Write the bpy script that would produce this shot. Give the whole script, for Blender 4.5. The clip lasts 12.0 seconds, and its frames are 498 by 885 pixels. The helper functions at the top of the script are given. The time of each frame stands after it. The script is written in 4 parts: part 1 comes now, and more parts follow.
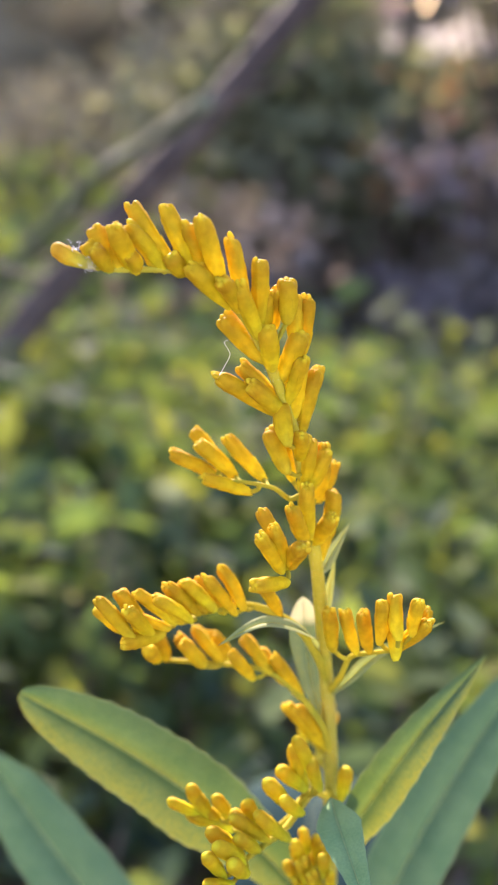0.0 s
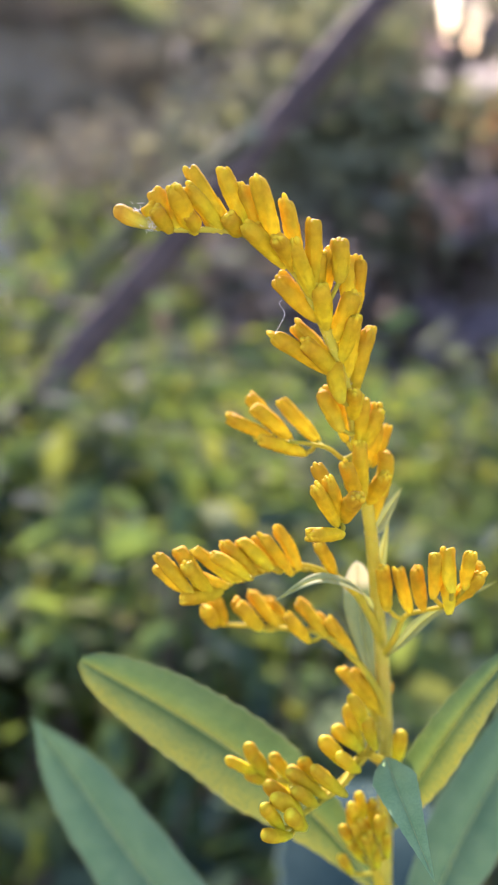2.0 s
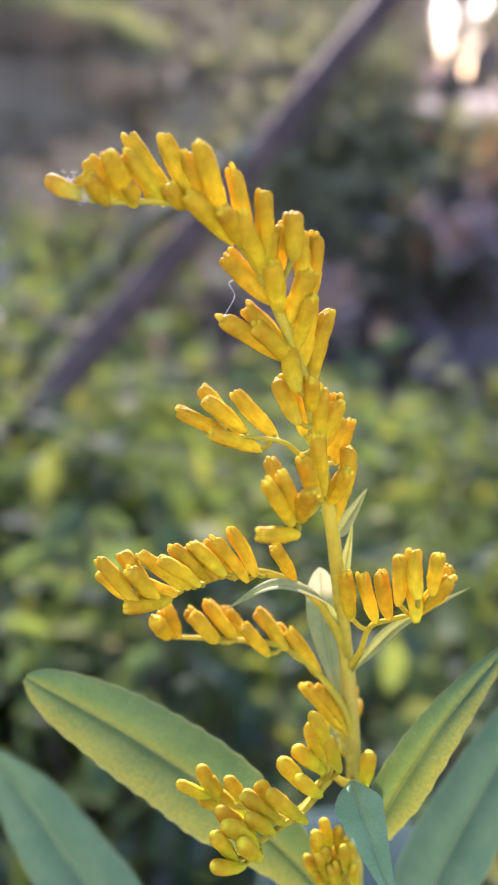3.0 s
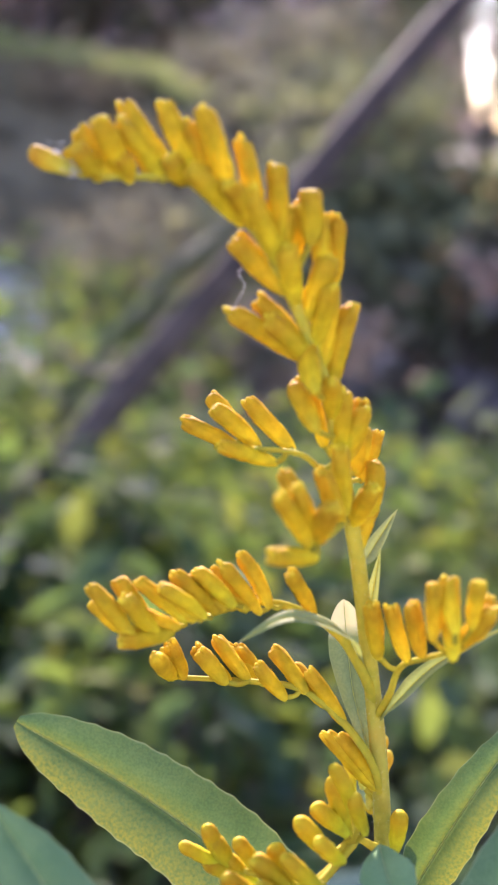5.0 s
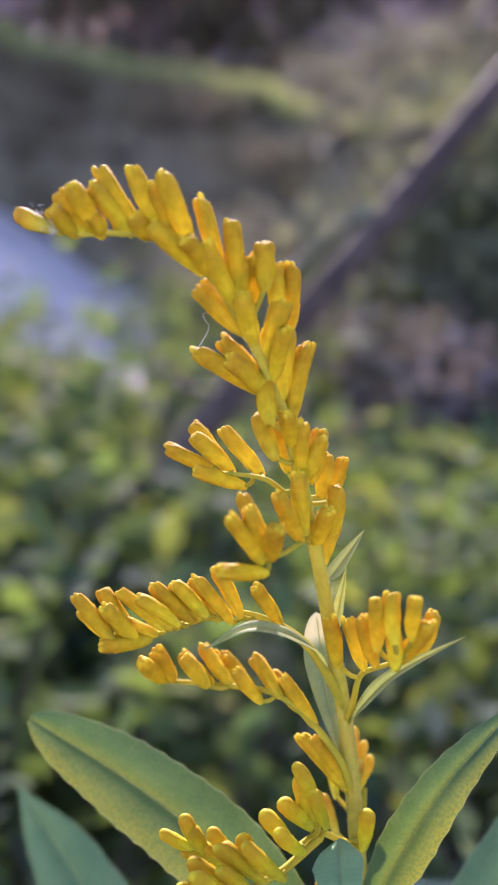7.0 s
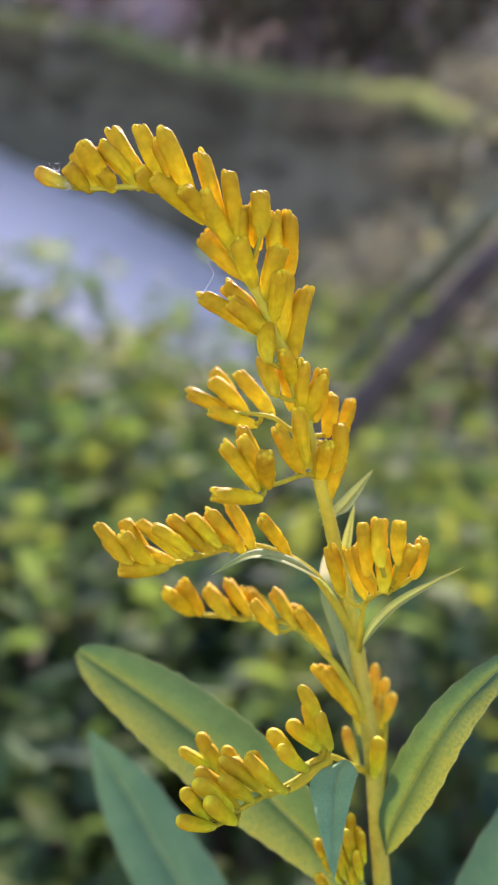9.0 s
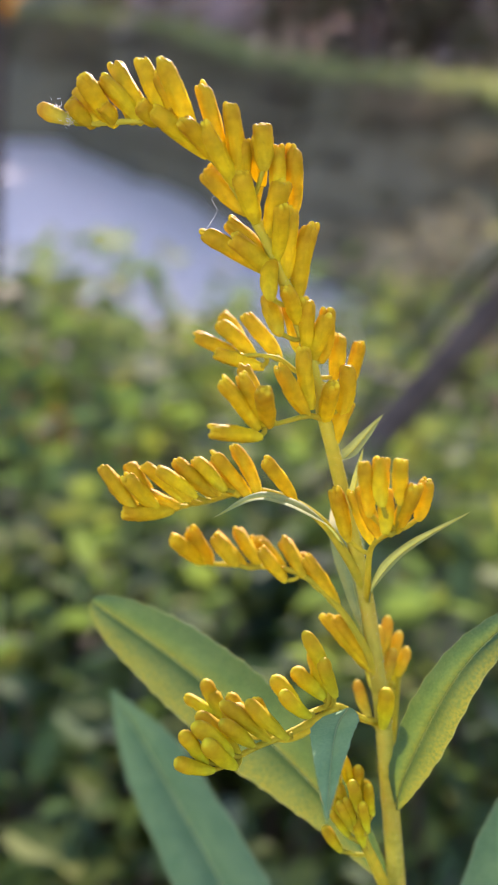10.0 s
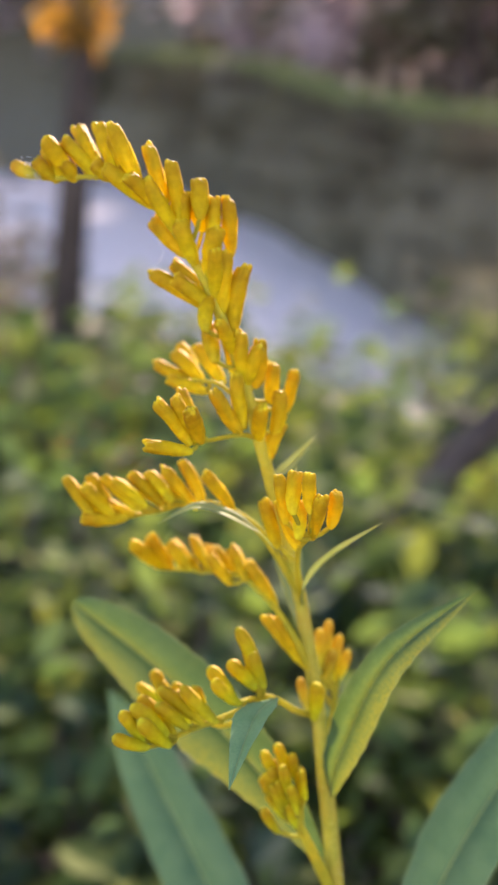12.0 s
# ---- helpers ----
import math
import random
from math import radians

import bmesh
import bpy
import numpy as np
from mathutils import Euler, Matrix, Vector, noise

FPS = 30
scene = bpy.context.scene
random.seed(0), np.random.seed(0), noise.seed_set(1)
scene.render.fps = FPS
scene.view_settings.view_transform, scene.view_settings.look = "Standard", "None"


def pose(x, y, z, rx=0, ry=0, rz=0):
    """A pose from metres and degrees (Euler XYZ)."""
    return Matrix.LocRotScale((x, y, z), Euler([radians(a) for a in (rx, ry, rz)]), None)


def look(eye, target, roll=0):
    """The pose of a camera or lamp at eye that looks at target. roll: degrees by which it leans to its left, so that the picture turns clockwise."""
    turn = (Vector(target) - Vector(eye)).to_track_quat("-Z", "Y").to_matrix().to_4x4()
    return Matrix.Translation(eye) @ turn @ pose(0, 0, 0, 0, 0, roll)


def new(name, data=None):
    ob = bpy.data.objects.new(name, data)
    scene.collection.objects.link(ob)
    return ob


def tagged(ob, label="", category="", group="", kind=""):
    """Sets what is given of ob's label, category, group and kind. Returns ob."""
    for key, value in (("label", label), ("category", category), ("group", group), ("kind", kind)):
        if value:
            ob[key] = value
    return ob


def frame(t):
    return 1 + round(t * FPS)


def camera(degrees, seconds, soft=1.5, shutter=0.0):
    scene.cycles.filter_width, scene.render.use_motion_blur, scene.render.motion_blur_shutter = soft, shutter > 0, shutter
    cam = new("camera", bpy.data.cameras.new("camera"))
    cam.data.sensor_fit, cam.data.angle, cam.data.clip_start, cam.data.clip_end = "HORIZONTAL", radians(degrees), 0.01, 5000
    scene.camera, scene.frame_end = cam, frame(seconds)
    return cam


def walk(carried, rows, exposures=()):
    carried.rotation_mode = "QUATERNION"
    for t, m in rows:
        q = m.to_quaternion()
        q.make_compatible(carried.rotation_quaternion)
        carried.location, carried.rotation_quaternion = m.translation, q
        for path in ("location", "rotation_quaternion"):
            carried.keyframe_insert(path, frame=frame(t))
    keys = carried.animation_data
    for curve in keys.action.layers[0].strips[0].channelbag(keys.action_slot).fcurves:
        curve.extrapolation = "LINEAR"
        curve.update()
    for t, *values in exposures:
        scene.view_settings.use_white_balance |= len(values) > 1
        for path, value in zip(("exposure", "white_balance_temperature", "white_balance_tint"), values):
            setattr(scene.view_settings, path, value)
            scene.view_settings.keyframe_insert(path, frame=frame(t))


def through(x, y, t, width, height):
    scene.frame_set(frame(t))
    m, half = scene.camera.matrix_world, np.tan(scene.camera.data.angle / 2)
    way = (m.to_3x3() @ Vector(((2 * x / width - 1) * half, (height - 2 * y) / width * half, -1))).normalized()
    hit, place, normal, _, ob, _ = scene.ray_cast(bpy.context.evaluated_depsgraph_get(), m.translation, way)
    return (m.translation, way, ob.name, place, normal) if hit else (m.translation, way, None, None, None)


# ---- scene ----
# ---------------------------------------------------------------- camera
cam = camera(25.0, 12.0, 2.0)
cam.data.dof.use_dof = True
cam.data.dof.focus_distance = 0.124
cam.data.dof.aperture_fstop = 28.0
METRES, EYE, TILT, LEAN, TURN = 0.12, 1.0, -21.5, -6.0, 0.0
ROWS = [
    (0, 0.0000, 0.0000, 0.0000, 0.00, 0.00, -0.00),
    (0.5, -0.0062, 0.0471, -0.0165, 0.13, 0.74, 0.95),
    (1, 0.0079, 0.0840, -0.0389, 0.18, 1.29, 1.12),
    (1.5, -0.0012, 0.0106, -0.0423, 1.34, 1.94, 1.06),
    (2, -0.0070, -0.0321, -0.0779, 2.44, 1.98, 0.32),
    (2.5, 0.0135, 0.0242, -0.0924, 2.34, 2.30, 0.53),
    (3, 0.0337, 0.0595, -0.1032, 2.36, 3.24, 0.48),
    (3.2, 0.0268, 0.0746, -0.0933, 2.55, 3.13, 0.37),
    (4.8, 0.0555, 0.1883, -0.1205, 3.78, 5.01, 0.20),
    (5, 0.0473, 0.1847, -0.1266, 4.18, 5.76, 0.16),
    (5.5, 0.0753, 0.1887, -0.1245, 5.21, 5.70, -0.02),
    (6, 0.1074, 0.1765, -0.1317, 6.47, 5.79, -0.33),
    (6.5, 0.1445, 0.1305, -0.1226, 8.22, 6.28, -0.21),
    (7, 0.1798, 0.1039, -0.1257, 9.74, 6.48, -0.71),
    (7.2, 0.1833, 0.0866, -0.1168, 9.95, 6.59, -0.84),
    (8.8, 0.3159, 0.0862, -0.1946, 16.92, 6.86, -1.68),
    (9, 0.3275, 0.0772, -0.1990, 17.52, 6.93, -1.65),
    (9.5, 0.3653, 0.1172, -0.2315, 19.05, 6.38, -1.55),
    (10, 0.3742, 0.1175, -0.2428, 20.68, 6.43, -2.39),
    (10.5, 0.4301, 0.1156, -0.2591, 22.26, 7.03, -2.57),
    (11, 0.4964, 0.0914, -0.2637, 23.33, 7.57, -2.53),
    (11.5, 0.5380, 0.0676, -0.2620, 24.33, 7.75, -3.43),
    (12, 0.5643, 0.0569, -0.2696, 25.05, 7.99, -3.88),
]
walk(cam, [(t, pose(0, 0, EYE, TILT, LEAN, TURN) @ pose(METRES * x, METRES * y, METRES * z, 90 + pitch, roll, yaw)) for t, x, y, z, yaw, pitch, roll in ROWS],
     exposures=[(0.0, 2.08, 6850, 33), (2.0, 2.1, 6450, 37), (3.0, 2.12, 6300, 40), (5.0, 1.98, 6300, 39), (5.5, 1.85, 6300, 38), (6.0, 1.97, 6150, 40), (7.0, 1.76, 6100, 42), (9.5, 1.88, 6700, 28), (12.0, 1.85, 7300, 29)])

# ---------------------------------------------------------------- light
SUN_AZIMUTH, SUN_HEIGHT = 12.0, 24.0      # degrees to the left of the y axis, degrees above the horizon
world = bpy.data.worlds.new("sky")
scene.world = world
world.use_nodes = True
sky = world.node_tree.nodes.new("ShaderNodeTexSky")
sky.sky_type = "NISHITA"
sky.sun_disc = False
sky.sun_elevation = radians(SUN_HEIGHT)
sky.sun_rotation = radians(-SUN_AZIMUTH)
sky.air_density, sky.dust_density = 1.0, 0.35
background = world.node_tree.nodes["Background"]
world.node_tree.links.new(sky.outputs[0], background.inputs[0])
background.inputs[1].default_value = 0.15
sun = new("sun", bpy.data.lights.new("sun", "SUN"))
sun.data.energy, sun.data.angle, sun.data.color = 4.6, radians(1.0), (1.0, 0.93, 0.82)
sun_way = Vector((-math.sin(radians(SUN_AZIMUTH)) * math.cos(radians(SUN_HEIGHT)), math.cos(radians(SUN_AZIMUTH)) * math.cos(radians(SUN_HEIGHT)), math.sin(radians(SUN_HEIGHT))))
sun.matrix_world = look((0, 0, 5), Vector((0, 0, 5)) - sun_way)


# ---------------------------------------------------------------- materials
def shader(name):
    m = bpy.data.materials.new(name)
    m.use_nodes = True
    m.node_tree.nodes.clear()
    return m, m.node_tree.nodes, m.node_tree.links


def node(nodes, kind, **values):
    n = nodes.new("ShaderNode" + kind)
    for key, value in values.items():
        n.inputs[key.replace("_", " ")].default_value = value
    return n


def ramp(nodes, stops):
    n = nodes.new("ShaderNodeValToRGB")
    while len(n.color_ramp.elements) < len(stops):
        n.color_ramp.elements.new(0.5)
    for e, (at, colour) in zip(n.color_ramp.elements, stops):
        e.position, e.color = at, (*colour, 1)
    return n


def mixed(nodes, links, factor, a, b, blend="MIX"):
    n = nodes.new("ShaderNodeMix")
    n.data_type, n.blend_type = "RGBA", blend
    for socket, value in ((0, factor), (6, a), (7, b)):
        if isinstance(value, (int, float)):
            n.inputs[socket].default_value = value
        elif isinstance(value, tuple):
            n.inputs[socket].default_value = (*value, 1)
        else:
            links.new(value, n.inputs[socket])
    return n.outputs[2]


def living(name, colour_of, through=0.4, rough=0.55, bump_scale=3000.0, bump=0.15, glow=(1.2, 1.15, 0.5), gloss=0.3):
    """A plant tissue: a matt surface that also lets light through. colour_of(nodes, links) gives the colour socket."""
    m, nodes, links = shader(name)
    out = node(nodes, "OutputMaterial")
    colour = colour_of(nodes, links)
    skin = node(nodes, "BsdfPrincipled", Roughness=rough)
    skin.inputs["Specular IOR Level"].default_value = gloss
    links.new(colour, skin.inputs["Base Color"])
    glowing = mixed(nodes, links, 1.0, colour, glow, "MULTIPLY")
    behind = node(nodes, "BsdfTranslucent")
    links.new(glowing, behind.inputs["Color"])
    both = node(nodes, "MixShader")
    if isinstance(through, (int, float)):
        both.inputs[0].default_value = through
    else:
        links.new(through(nodes, links), both.inputs[0])
    links.new(skin.outputs[0], both.inputs[1])
    links.new(behind.outputs[0], both.inputs[2])
    links.new(both.outputs[0], out.inputs[0])
    if bump:
        grain = node(nodes, "TexNoise", Scale=bump_scale, Detail=3.0)
        place = nodes.new("ShaderNodeNewGeometry")
        links.new(place.outputs["Position"], grain.inputs["Vector"])
        relief = node(nodes, "Bump", Strength=bump, Distance=0.0002)
        links.new(grain.outputs[0], relief.inputs["Height"])
        links.new(relief.outputs[0], skin.inputs["Normal"])
    return m


def noise_at(nodes, links, scale, detail=3.0):
    place = nodes.new("ShaderNodeNewGeometry")
    n = node(nodes, "TexNoise", Scale=scale, Detail=detail)
    links.new(place.outputs["Position"], n.inputs["Vector"])
    return n.outputs[0]


def thin_foot(foot, tip):
    """How much light a bud lets through: more at its thin foot than at its packed tip."""
    def share_of(nodes, links):
        place, split = nodes.new("ShaderNodeTexCoord"), nodes.new("ShaderNodeSeparateXYZ")
        links.new(place.outputs["Object"], split.inputs[0])
        share = node(nodes, "MapRange", From_Min=0.25, From_Max=0.75, To_Min=foot, To_Max=tip)
        links.new(split.outputs[2], share.inputs[0])
        return share.outputs[0]
    return share_of


def bud_colour(cast=(1.0, 1.0, 1.0)):
    """From yellow-green at the foot through golden yellow to orange at the tip, a little different on each bud."""
    def colour_of(nodes, links):
        place = nodes.new("ShaderNodeTexCoord")
        split = nodes.new("ShaderNodeSeparateXYZ")
        links.new(place.outputs["Object"], split.inputs[0])
        along = ramp(nodes, [(0.0, (0.84, 0.76, 0.05)), (0.3, (0.86, 0.72, 0.022)), (0.52, (0.80, 0.59, 0.012)), (0.8, (0.66, 0.385, 0.009)), (0.94, (0.69, 0.42, 0.011)), (1.0, (0.86, 0.66, 0.03))])
        links.new(split.outputs[2], along.inputs[0])
        each = nodes.new("ShaderNodeObjectInfo")
        hue = ramp(nodes, [(0.0, (1.05, 1.1, 1.1)), (0.5, (0.97, 0.96, 0.97)), (1.0, (0.9, 0.84, 0.92))])
        links.new(each.outputs["Random"], hue.inputs[0])
        tinted = mixed(nodes, links, 1.0, along.outputs[0], hue.outputs[0], "MULTIPLY")
        spots = ramp(nodes, [(0.35, (0.87, 0.82, 0.78)), (0.65, (1.05, 1.03, 1.0))])
        links.new(noise_at(nodes, links, 900.0), spots.inputs[0])
        spotted = mixed(nodes, links, 1.0, tinted, spots.outputs[0], "MULTIPLY")
        return mixed(nodes, links, 1.0, spotted, cast, "MULTIPLY")
    return colour_of


def tissue(a, b, scale, c=None, scale2=None):
    def colour_of(nodes, links):
        first = ramp(nodes, [(0.35, a), (0.65, b)])
        links.new(noise_at(nodes, links, scale), first.inputs[0])
        if c is None:
            return first.outputs[0]
        spread = ramp(nodes, [(0.45, (0, 0, 0)), (0.7, (1, 1, 1))])
        links.new(noise_at(nodes, links, scale2), spread.inputs[0])
        return mixed(nodes, links, spread.outputs[0], first.outputs[0], c)
    return colour_of


def blade_colour(dark, light, vein, speck=1.0, glow_stipple=0, tip=None):
    """A leaf blade: u runs across from edge to edge, v along; paler at the midrib and along the side veins."""
    def colour_of(nodes, links):
        uv = nodes.new("ShaderNodeTexCoord")
        split = nodes.new("ShaderNodeSeparateXYZ")
        links.new(uv.outputs["UV"], split.inputs[0])
        first = ramp(nodes, [(0.3, dark), (0.7, light)])
        links.new(noise_at(nodes, links, 260.0, 4.0), first.inputs[0])
        fine = ramp(nodes, [(0.38, (1 - 0.32 * speck, 1 - 0.24 * speck, 1 - 0.25 * speck)), (0.62, (1 + 0.18 * speck, 1 + 0.12 * speck, 1 + 0.05 * speck))])
        links.new(noise_at(nodes, links, 3600.0, 2.0), fine.inputs[0])
        base = mixed(nodes, links, 1.0, first.outputs[0], fine.outputs[0], "MULTIPLY")
        if glow_stipple:
            # yellow stippling and painted backlight glow along one margin and beside the midrib
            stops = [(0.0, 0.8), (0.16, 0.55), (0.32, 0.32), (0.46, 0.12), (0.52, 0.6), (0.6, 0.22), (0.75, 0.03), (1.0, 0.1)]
            band = ramp(nodes, [(a, (b, b, b)) for a, b in (stops if glow_stipple > 0 else [(1 - a, b) for a, b in reversed(stops)])])
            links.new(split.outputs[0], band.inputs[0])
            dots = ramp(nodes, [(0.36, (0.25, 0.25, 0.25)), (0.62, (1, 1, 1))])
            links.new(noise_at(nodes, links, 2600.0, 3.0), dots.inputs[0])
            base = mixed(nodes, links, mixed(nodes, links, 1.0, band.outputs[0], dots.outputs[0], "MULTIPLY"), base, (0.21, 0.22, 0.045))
            # shade of the fold beside the midrib, painted as a darker line
            groove_shade = ramp(nodes, [(0.4, (1, 1, 1)), (0.455, (0.62, 0.72, 0.75)), (0.495, (0.62, 0.72, 0.75)), (0.515, (1, 1, 1))])
            links.new(split.outputs[0], groove_shade.inputs[0])
            base = mixed(nodes, links, 1.0, base, groove_shade.outputs[0], "MULTIPLY")
        rib = ramp(nodes, [(0.0, (0, 0, 0)), (0.485, (0, 0, 0)), (0.5, (1, 1, 1)), (0.515, (0, 0, 0)), (1.0, (0, 0, 0))])
        links.new(split.outputs[0], rib.inputs[0])
        ribbed = mixed(nodes, links, rib.outputs[0], base, vein)
        edge = ramp(nodes, [(0.0, (1, 1, 1)), (0.018, (0, 0, 0)), (0.982, (0, 0, 0)), (1.0, (1, 1, 1))])
        links.new(split.outputs[0], edge.inputs[0])
        edged = mixed(nodes, links, edge.outputs[0], ribbed, (0.19, 0.26, 0.17))
        if tip is None:
            return edged
        # a pale tip
        end = ramp(nodes, [(0.72, (0, 0, 0)), (0.82, (1, 1, 1))])
        links.new(split.outputs[1], end.inputs[0])
        return mixed(nodes, links, end.outputs[0], edged, tip)
    return colour_of


bud_material = living("golden bud", bud_colour(), thin_foot(0.56, 0.26), 0.6, 2600.0, 0.45, (1.15, 1.16, 0.7), 0.12)
young_bud_material = living("young olive yellow bud", bud_colour((0.86, 0.95, 1.0)), thin_foot(0.5, 0.28), 0.6, 4000.0, 0.12, (1.1, 1.16, 0.7), 0.12)


def stem_colour(nodes, links):
    """Green below, turning yellow among the flowers."""
    lower = tissue((0.36, 0.335, 0.04), (0.48, 0.43, 0.06), 900.0, (0.48, 0.36, 0.05), 180.0)(nodes, links)
    upper = tissue((0.5, 0.43, 0.035), (0.6, 0.48, 0.04), 900.0)(nodes, links)
    place, split = nodes.new("ShaderNodeNewGeometry"), nodes.new("ShaderNodeSeparateXYZ")
    links.new(place.outputs["Position"], split.inputs[0])
    step = node(nodes, "MapRange", From_Min=0.915, From_Max=0.945)
    links.new(split.outputs[2], step.inputs[0])
    return mixed(nodes, links, step.outputs[0], lower, upper)


stem_material = living("pale green stem", stem_colour, 0.12, 0.6, 5000.0, 0.3, gloss=0.12)
stalk_material = living("yellow green stalk", tissue((0.44, 0.40, 0.035), (0.56, 0.45, 0.035), 900.0), 0.3, 0.65, gloss=0.08)
hair_material = living("pale plant hair", tissue((0.75, 0.72, 0.5), (0.85, 0.8, 0.6), 500.0), 0.5, 0.4, 1.0, 0.0, (1, 1, 0.9))
BLADE = ((0.05, 0.118, 0.062), (0.075, 0.15, 0.078), (0.13, 0.18, 0.07), 0.5)
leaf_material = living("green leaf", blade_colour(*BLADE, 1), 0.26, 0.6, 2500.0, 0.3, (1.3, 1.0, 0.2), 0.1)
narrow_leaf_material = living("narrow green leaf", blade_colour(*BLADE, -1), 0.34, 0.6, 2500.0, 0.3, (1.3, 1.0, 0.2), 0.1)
blue_leaf_material = living("shaded green leaf", blade_colour((0.07, 0.15, 0.092), (0.10, 0.185, 0.112), (0.22, 0.28, 0.18), 0.5), 0.3, 0.6, 2500.0, 0.2, (0.5, 0.5, 0.25), 0.12)
# shade and the blue of the sky are put into this dark colour
dim_leaf_material = living("leaf with dark blue shade in its colour", blade_colour((0.018, 0.042, 0.04), (0.03, 0.06, 0.055), (0.045, 0.07, 0.062), 0.5), 0.1, 0.85, 2500.0, 0.2, (0.5, 0.5, 0.3), 0.03)
pale_leaf_material = living("pale grey green leaf", blade_colour((0.15, 0.27, 0.11), (0.20, 0.32, 0.14), (0.26, 0.36, 0.17), 0.35), 0.16, 0.7, 2500.0, 0.12, (0.8, 0.85, 0.4), 0.06)
pale_tip_leaf_material = living("grey green leaf with a pale tip", blade_colour((0.12, 0.17, 0.10), (0.17, 0.22, 0.13), (0.22, 0.26, 0.15), 0.35, 0, (0.62, 0.58, 0.46)), 0.14, 0.7, 2500.0, 0.12, (0.8, 0.85, 0.4), 0.06)
bract_material = living("pale bract", blade_colour((0.30, 0.34, 0.12), (0.40, 0.42, 0.16), (0.46, 0.45, 0.18), 0.3), 0.35, 0.6, 2500.0, 0.25, (0.7, 0.7, 0.35), 0.15)
silk_material = living("pale silk", tissue((0.8, 0.78, 0.75), (0.9, 0.88, 0.85), 500.0), 0.3, 0.4, 1.0, 0.0, (1, 1, 1))
far_leaf_material = living("olive foliage", tissue((0.13, 0.135, 0.10), (0.20, 0.195, 0.145), 2.0, (0.20, 0.15, 0.185), 0.5), 0.3, 0.8, 1.0, 0.0, (1.25, 1.2, 0.9), 0.08)
hedge_material = living("dark green bush leaf", tissue((0.14, 0.16, 0.095), (0.21, 0.22, 0.14), 2.0, (0.23, 0.165, 0.18), 0.6), 0.4, 0.8, 1.0, 0.0, (1.25, 1.25, 0.8), 0.08)
grass_material = living("bright grass", tissue((0.20, 0.23, 0.10), (0.28, 0.31, 0.14), 1.5), 0.3, 0.7, 1.0, 0.0, (1.1, 1.1, 0.7), 0.1)
dry_brush_material = living("brown olive brush", tissue((0.112, 0.102, 0.06), (0.16, 0.146, 0.082), 2.0, (0.135, 0.106, 0.075), 0.7), 0.14, 0.85, 1.0, 0.0, (1.1, 1.05, 0.95), 0.05)
# haze over the far woods is painted into this pale mauve
wood_leaf_material = living("brown foliage mauve with haze", tissue((0.44, 0.345, 0.39), (0.52, 0.43, 0.43), 1.0, (0.38, 0.36, 0.28), 0.3), 0.55, 0.8, 1.0, 0.0, (1.35, 1.25, 1.2), 0.08)
orange_leaf_material = living("orange yellow leaf", tissue((0.38, 0.2, 0.035), (0.46, 0.28, 0.05), 12.0), 0.4, 0.6, 1.0, 0.0, (1.3, 1.1, 0.6))
green_stem_material = living("grey green bark", tissue((0.085, 0.10, 0.068), (0.145, 0.155, 0.10), 40.0), 0.0, 0.6, 300.0, 0.4)
pale_bud_material = living("pale young bud", bud_colour((0.92, 1.04, 4.0)), thin_foot(0.5, 0.4), 0.6, 4000.0, 0.12, (1.1, 1.16, 0.8), 0.12)
bark_material = living("grey brown bark", tissue((0.045, 0.031, 0.027), (0.098, 0.07, 0.06), 40.0, (0.034, 0.023, 0.021), 6.0), 0.0, 0.75, 300.0, 0.5)


def shrub_colour(nodes, links):
    each = nodes.new("ShaderNodeNewGeometry")
    tone = ramp(nodes, [(0.0, (0.06, 0.092, 0.066)), (0.35, (0.075, 0.12, 0.062)), (0.65, (0.125, 0.176, 0.058)), (0.95, (0.195, 0.215, 0.066)), (0.982, (0.195, 0.215, 0.066)), (0.99, (0.14, 0.15, 0.09))])
    links.new(each.outputs["Random Per Island"], tone.inputs[0])
    patch = ramp(nodes, [(0.38, (0.66, 0.76, 0.86)), (0.62, (1.3, 1.22, 0.88))])
    links.new(noise_at(nodes, links, 5.0), patch.inputs[0])
    return mixed(nodes, links, 1.0, tone.outputs[0], patch.outputs[0], "MULTIPLY")


shrub_material = living("yellow green shrub leaf", shrub_colour, 0.45, 0.75, 800.0, 0.2, (1.4, 1.4, 0.6), 0.1)
red_leaf_material = living("autumn leaf", tissue((0.32, 0.13, 0.06), (0.42, 0.20, 0.07), 30.0), 0.3, 0.7, 1.0, 0.0, (1.2, 1.0, 0.7), 0.1)


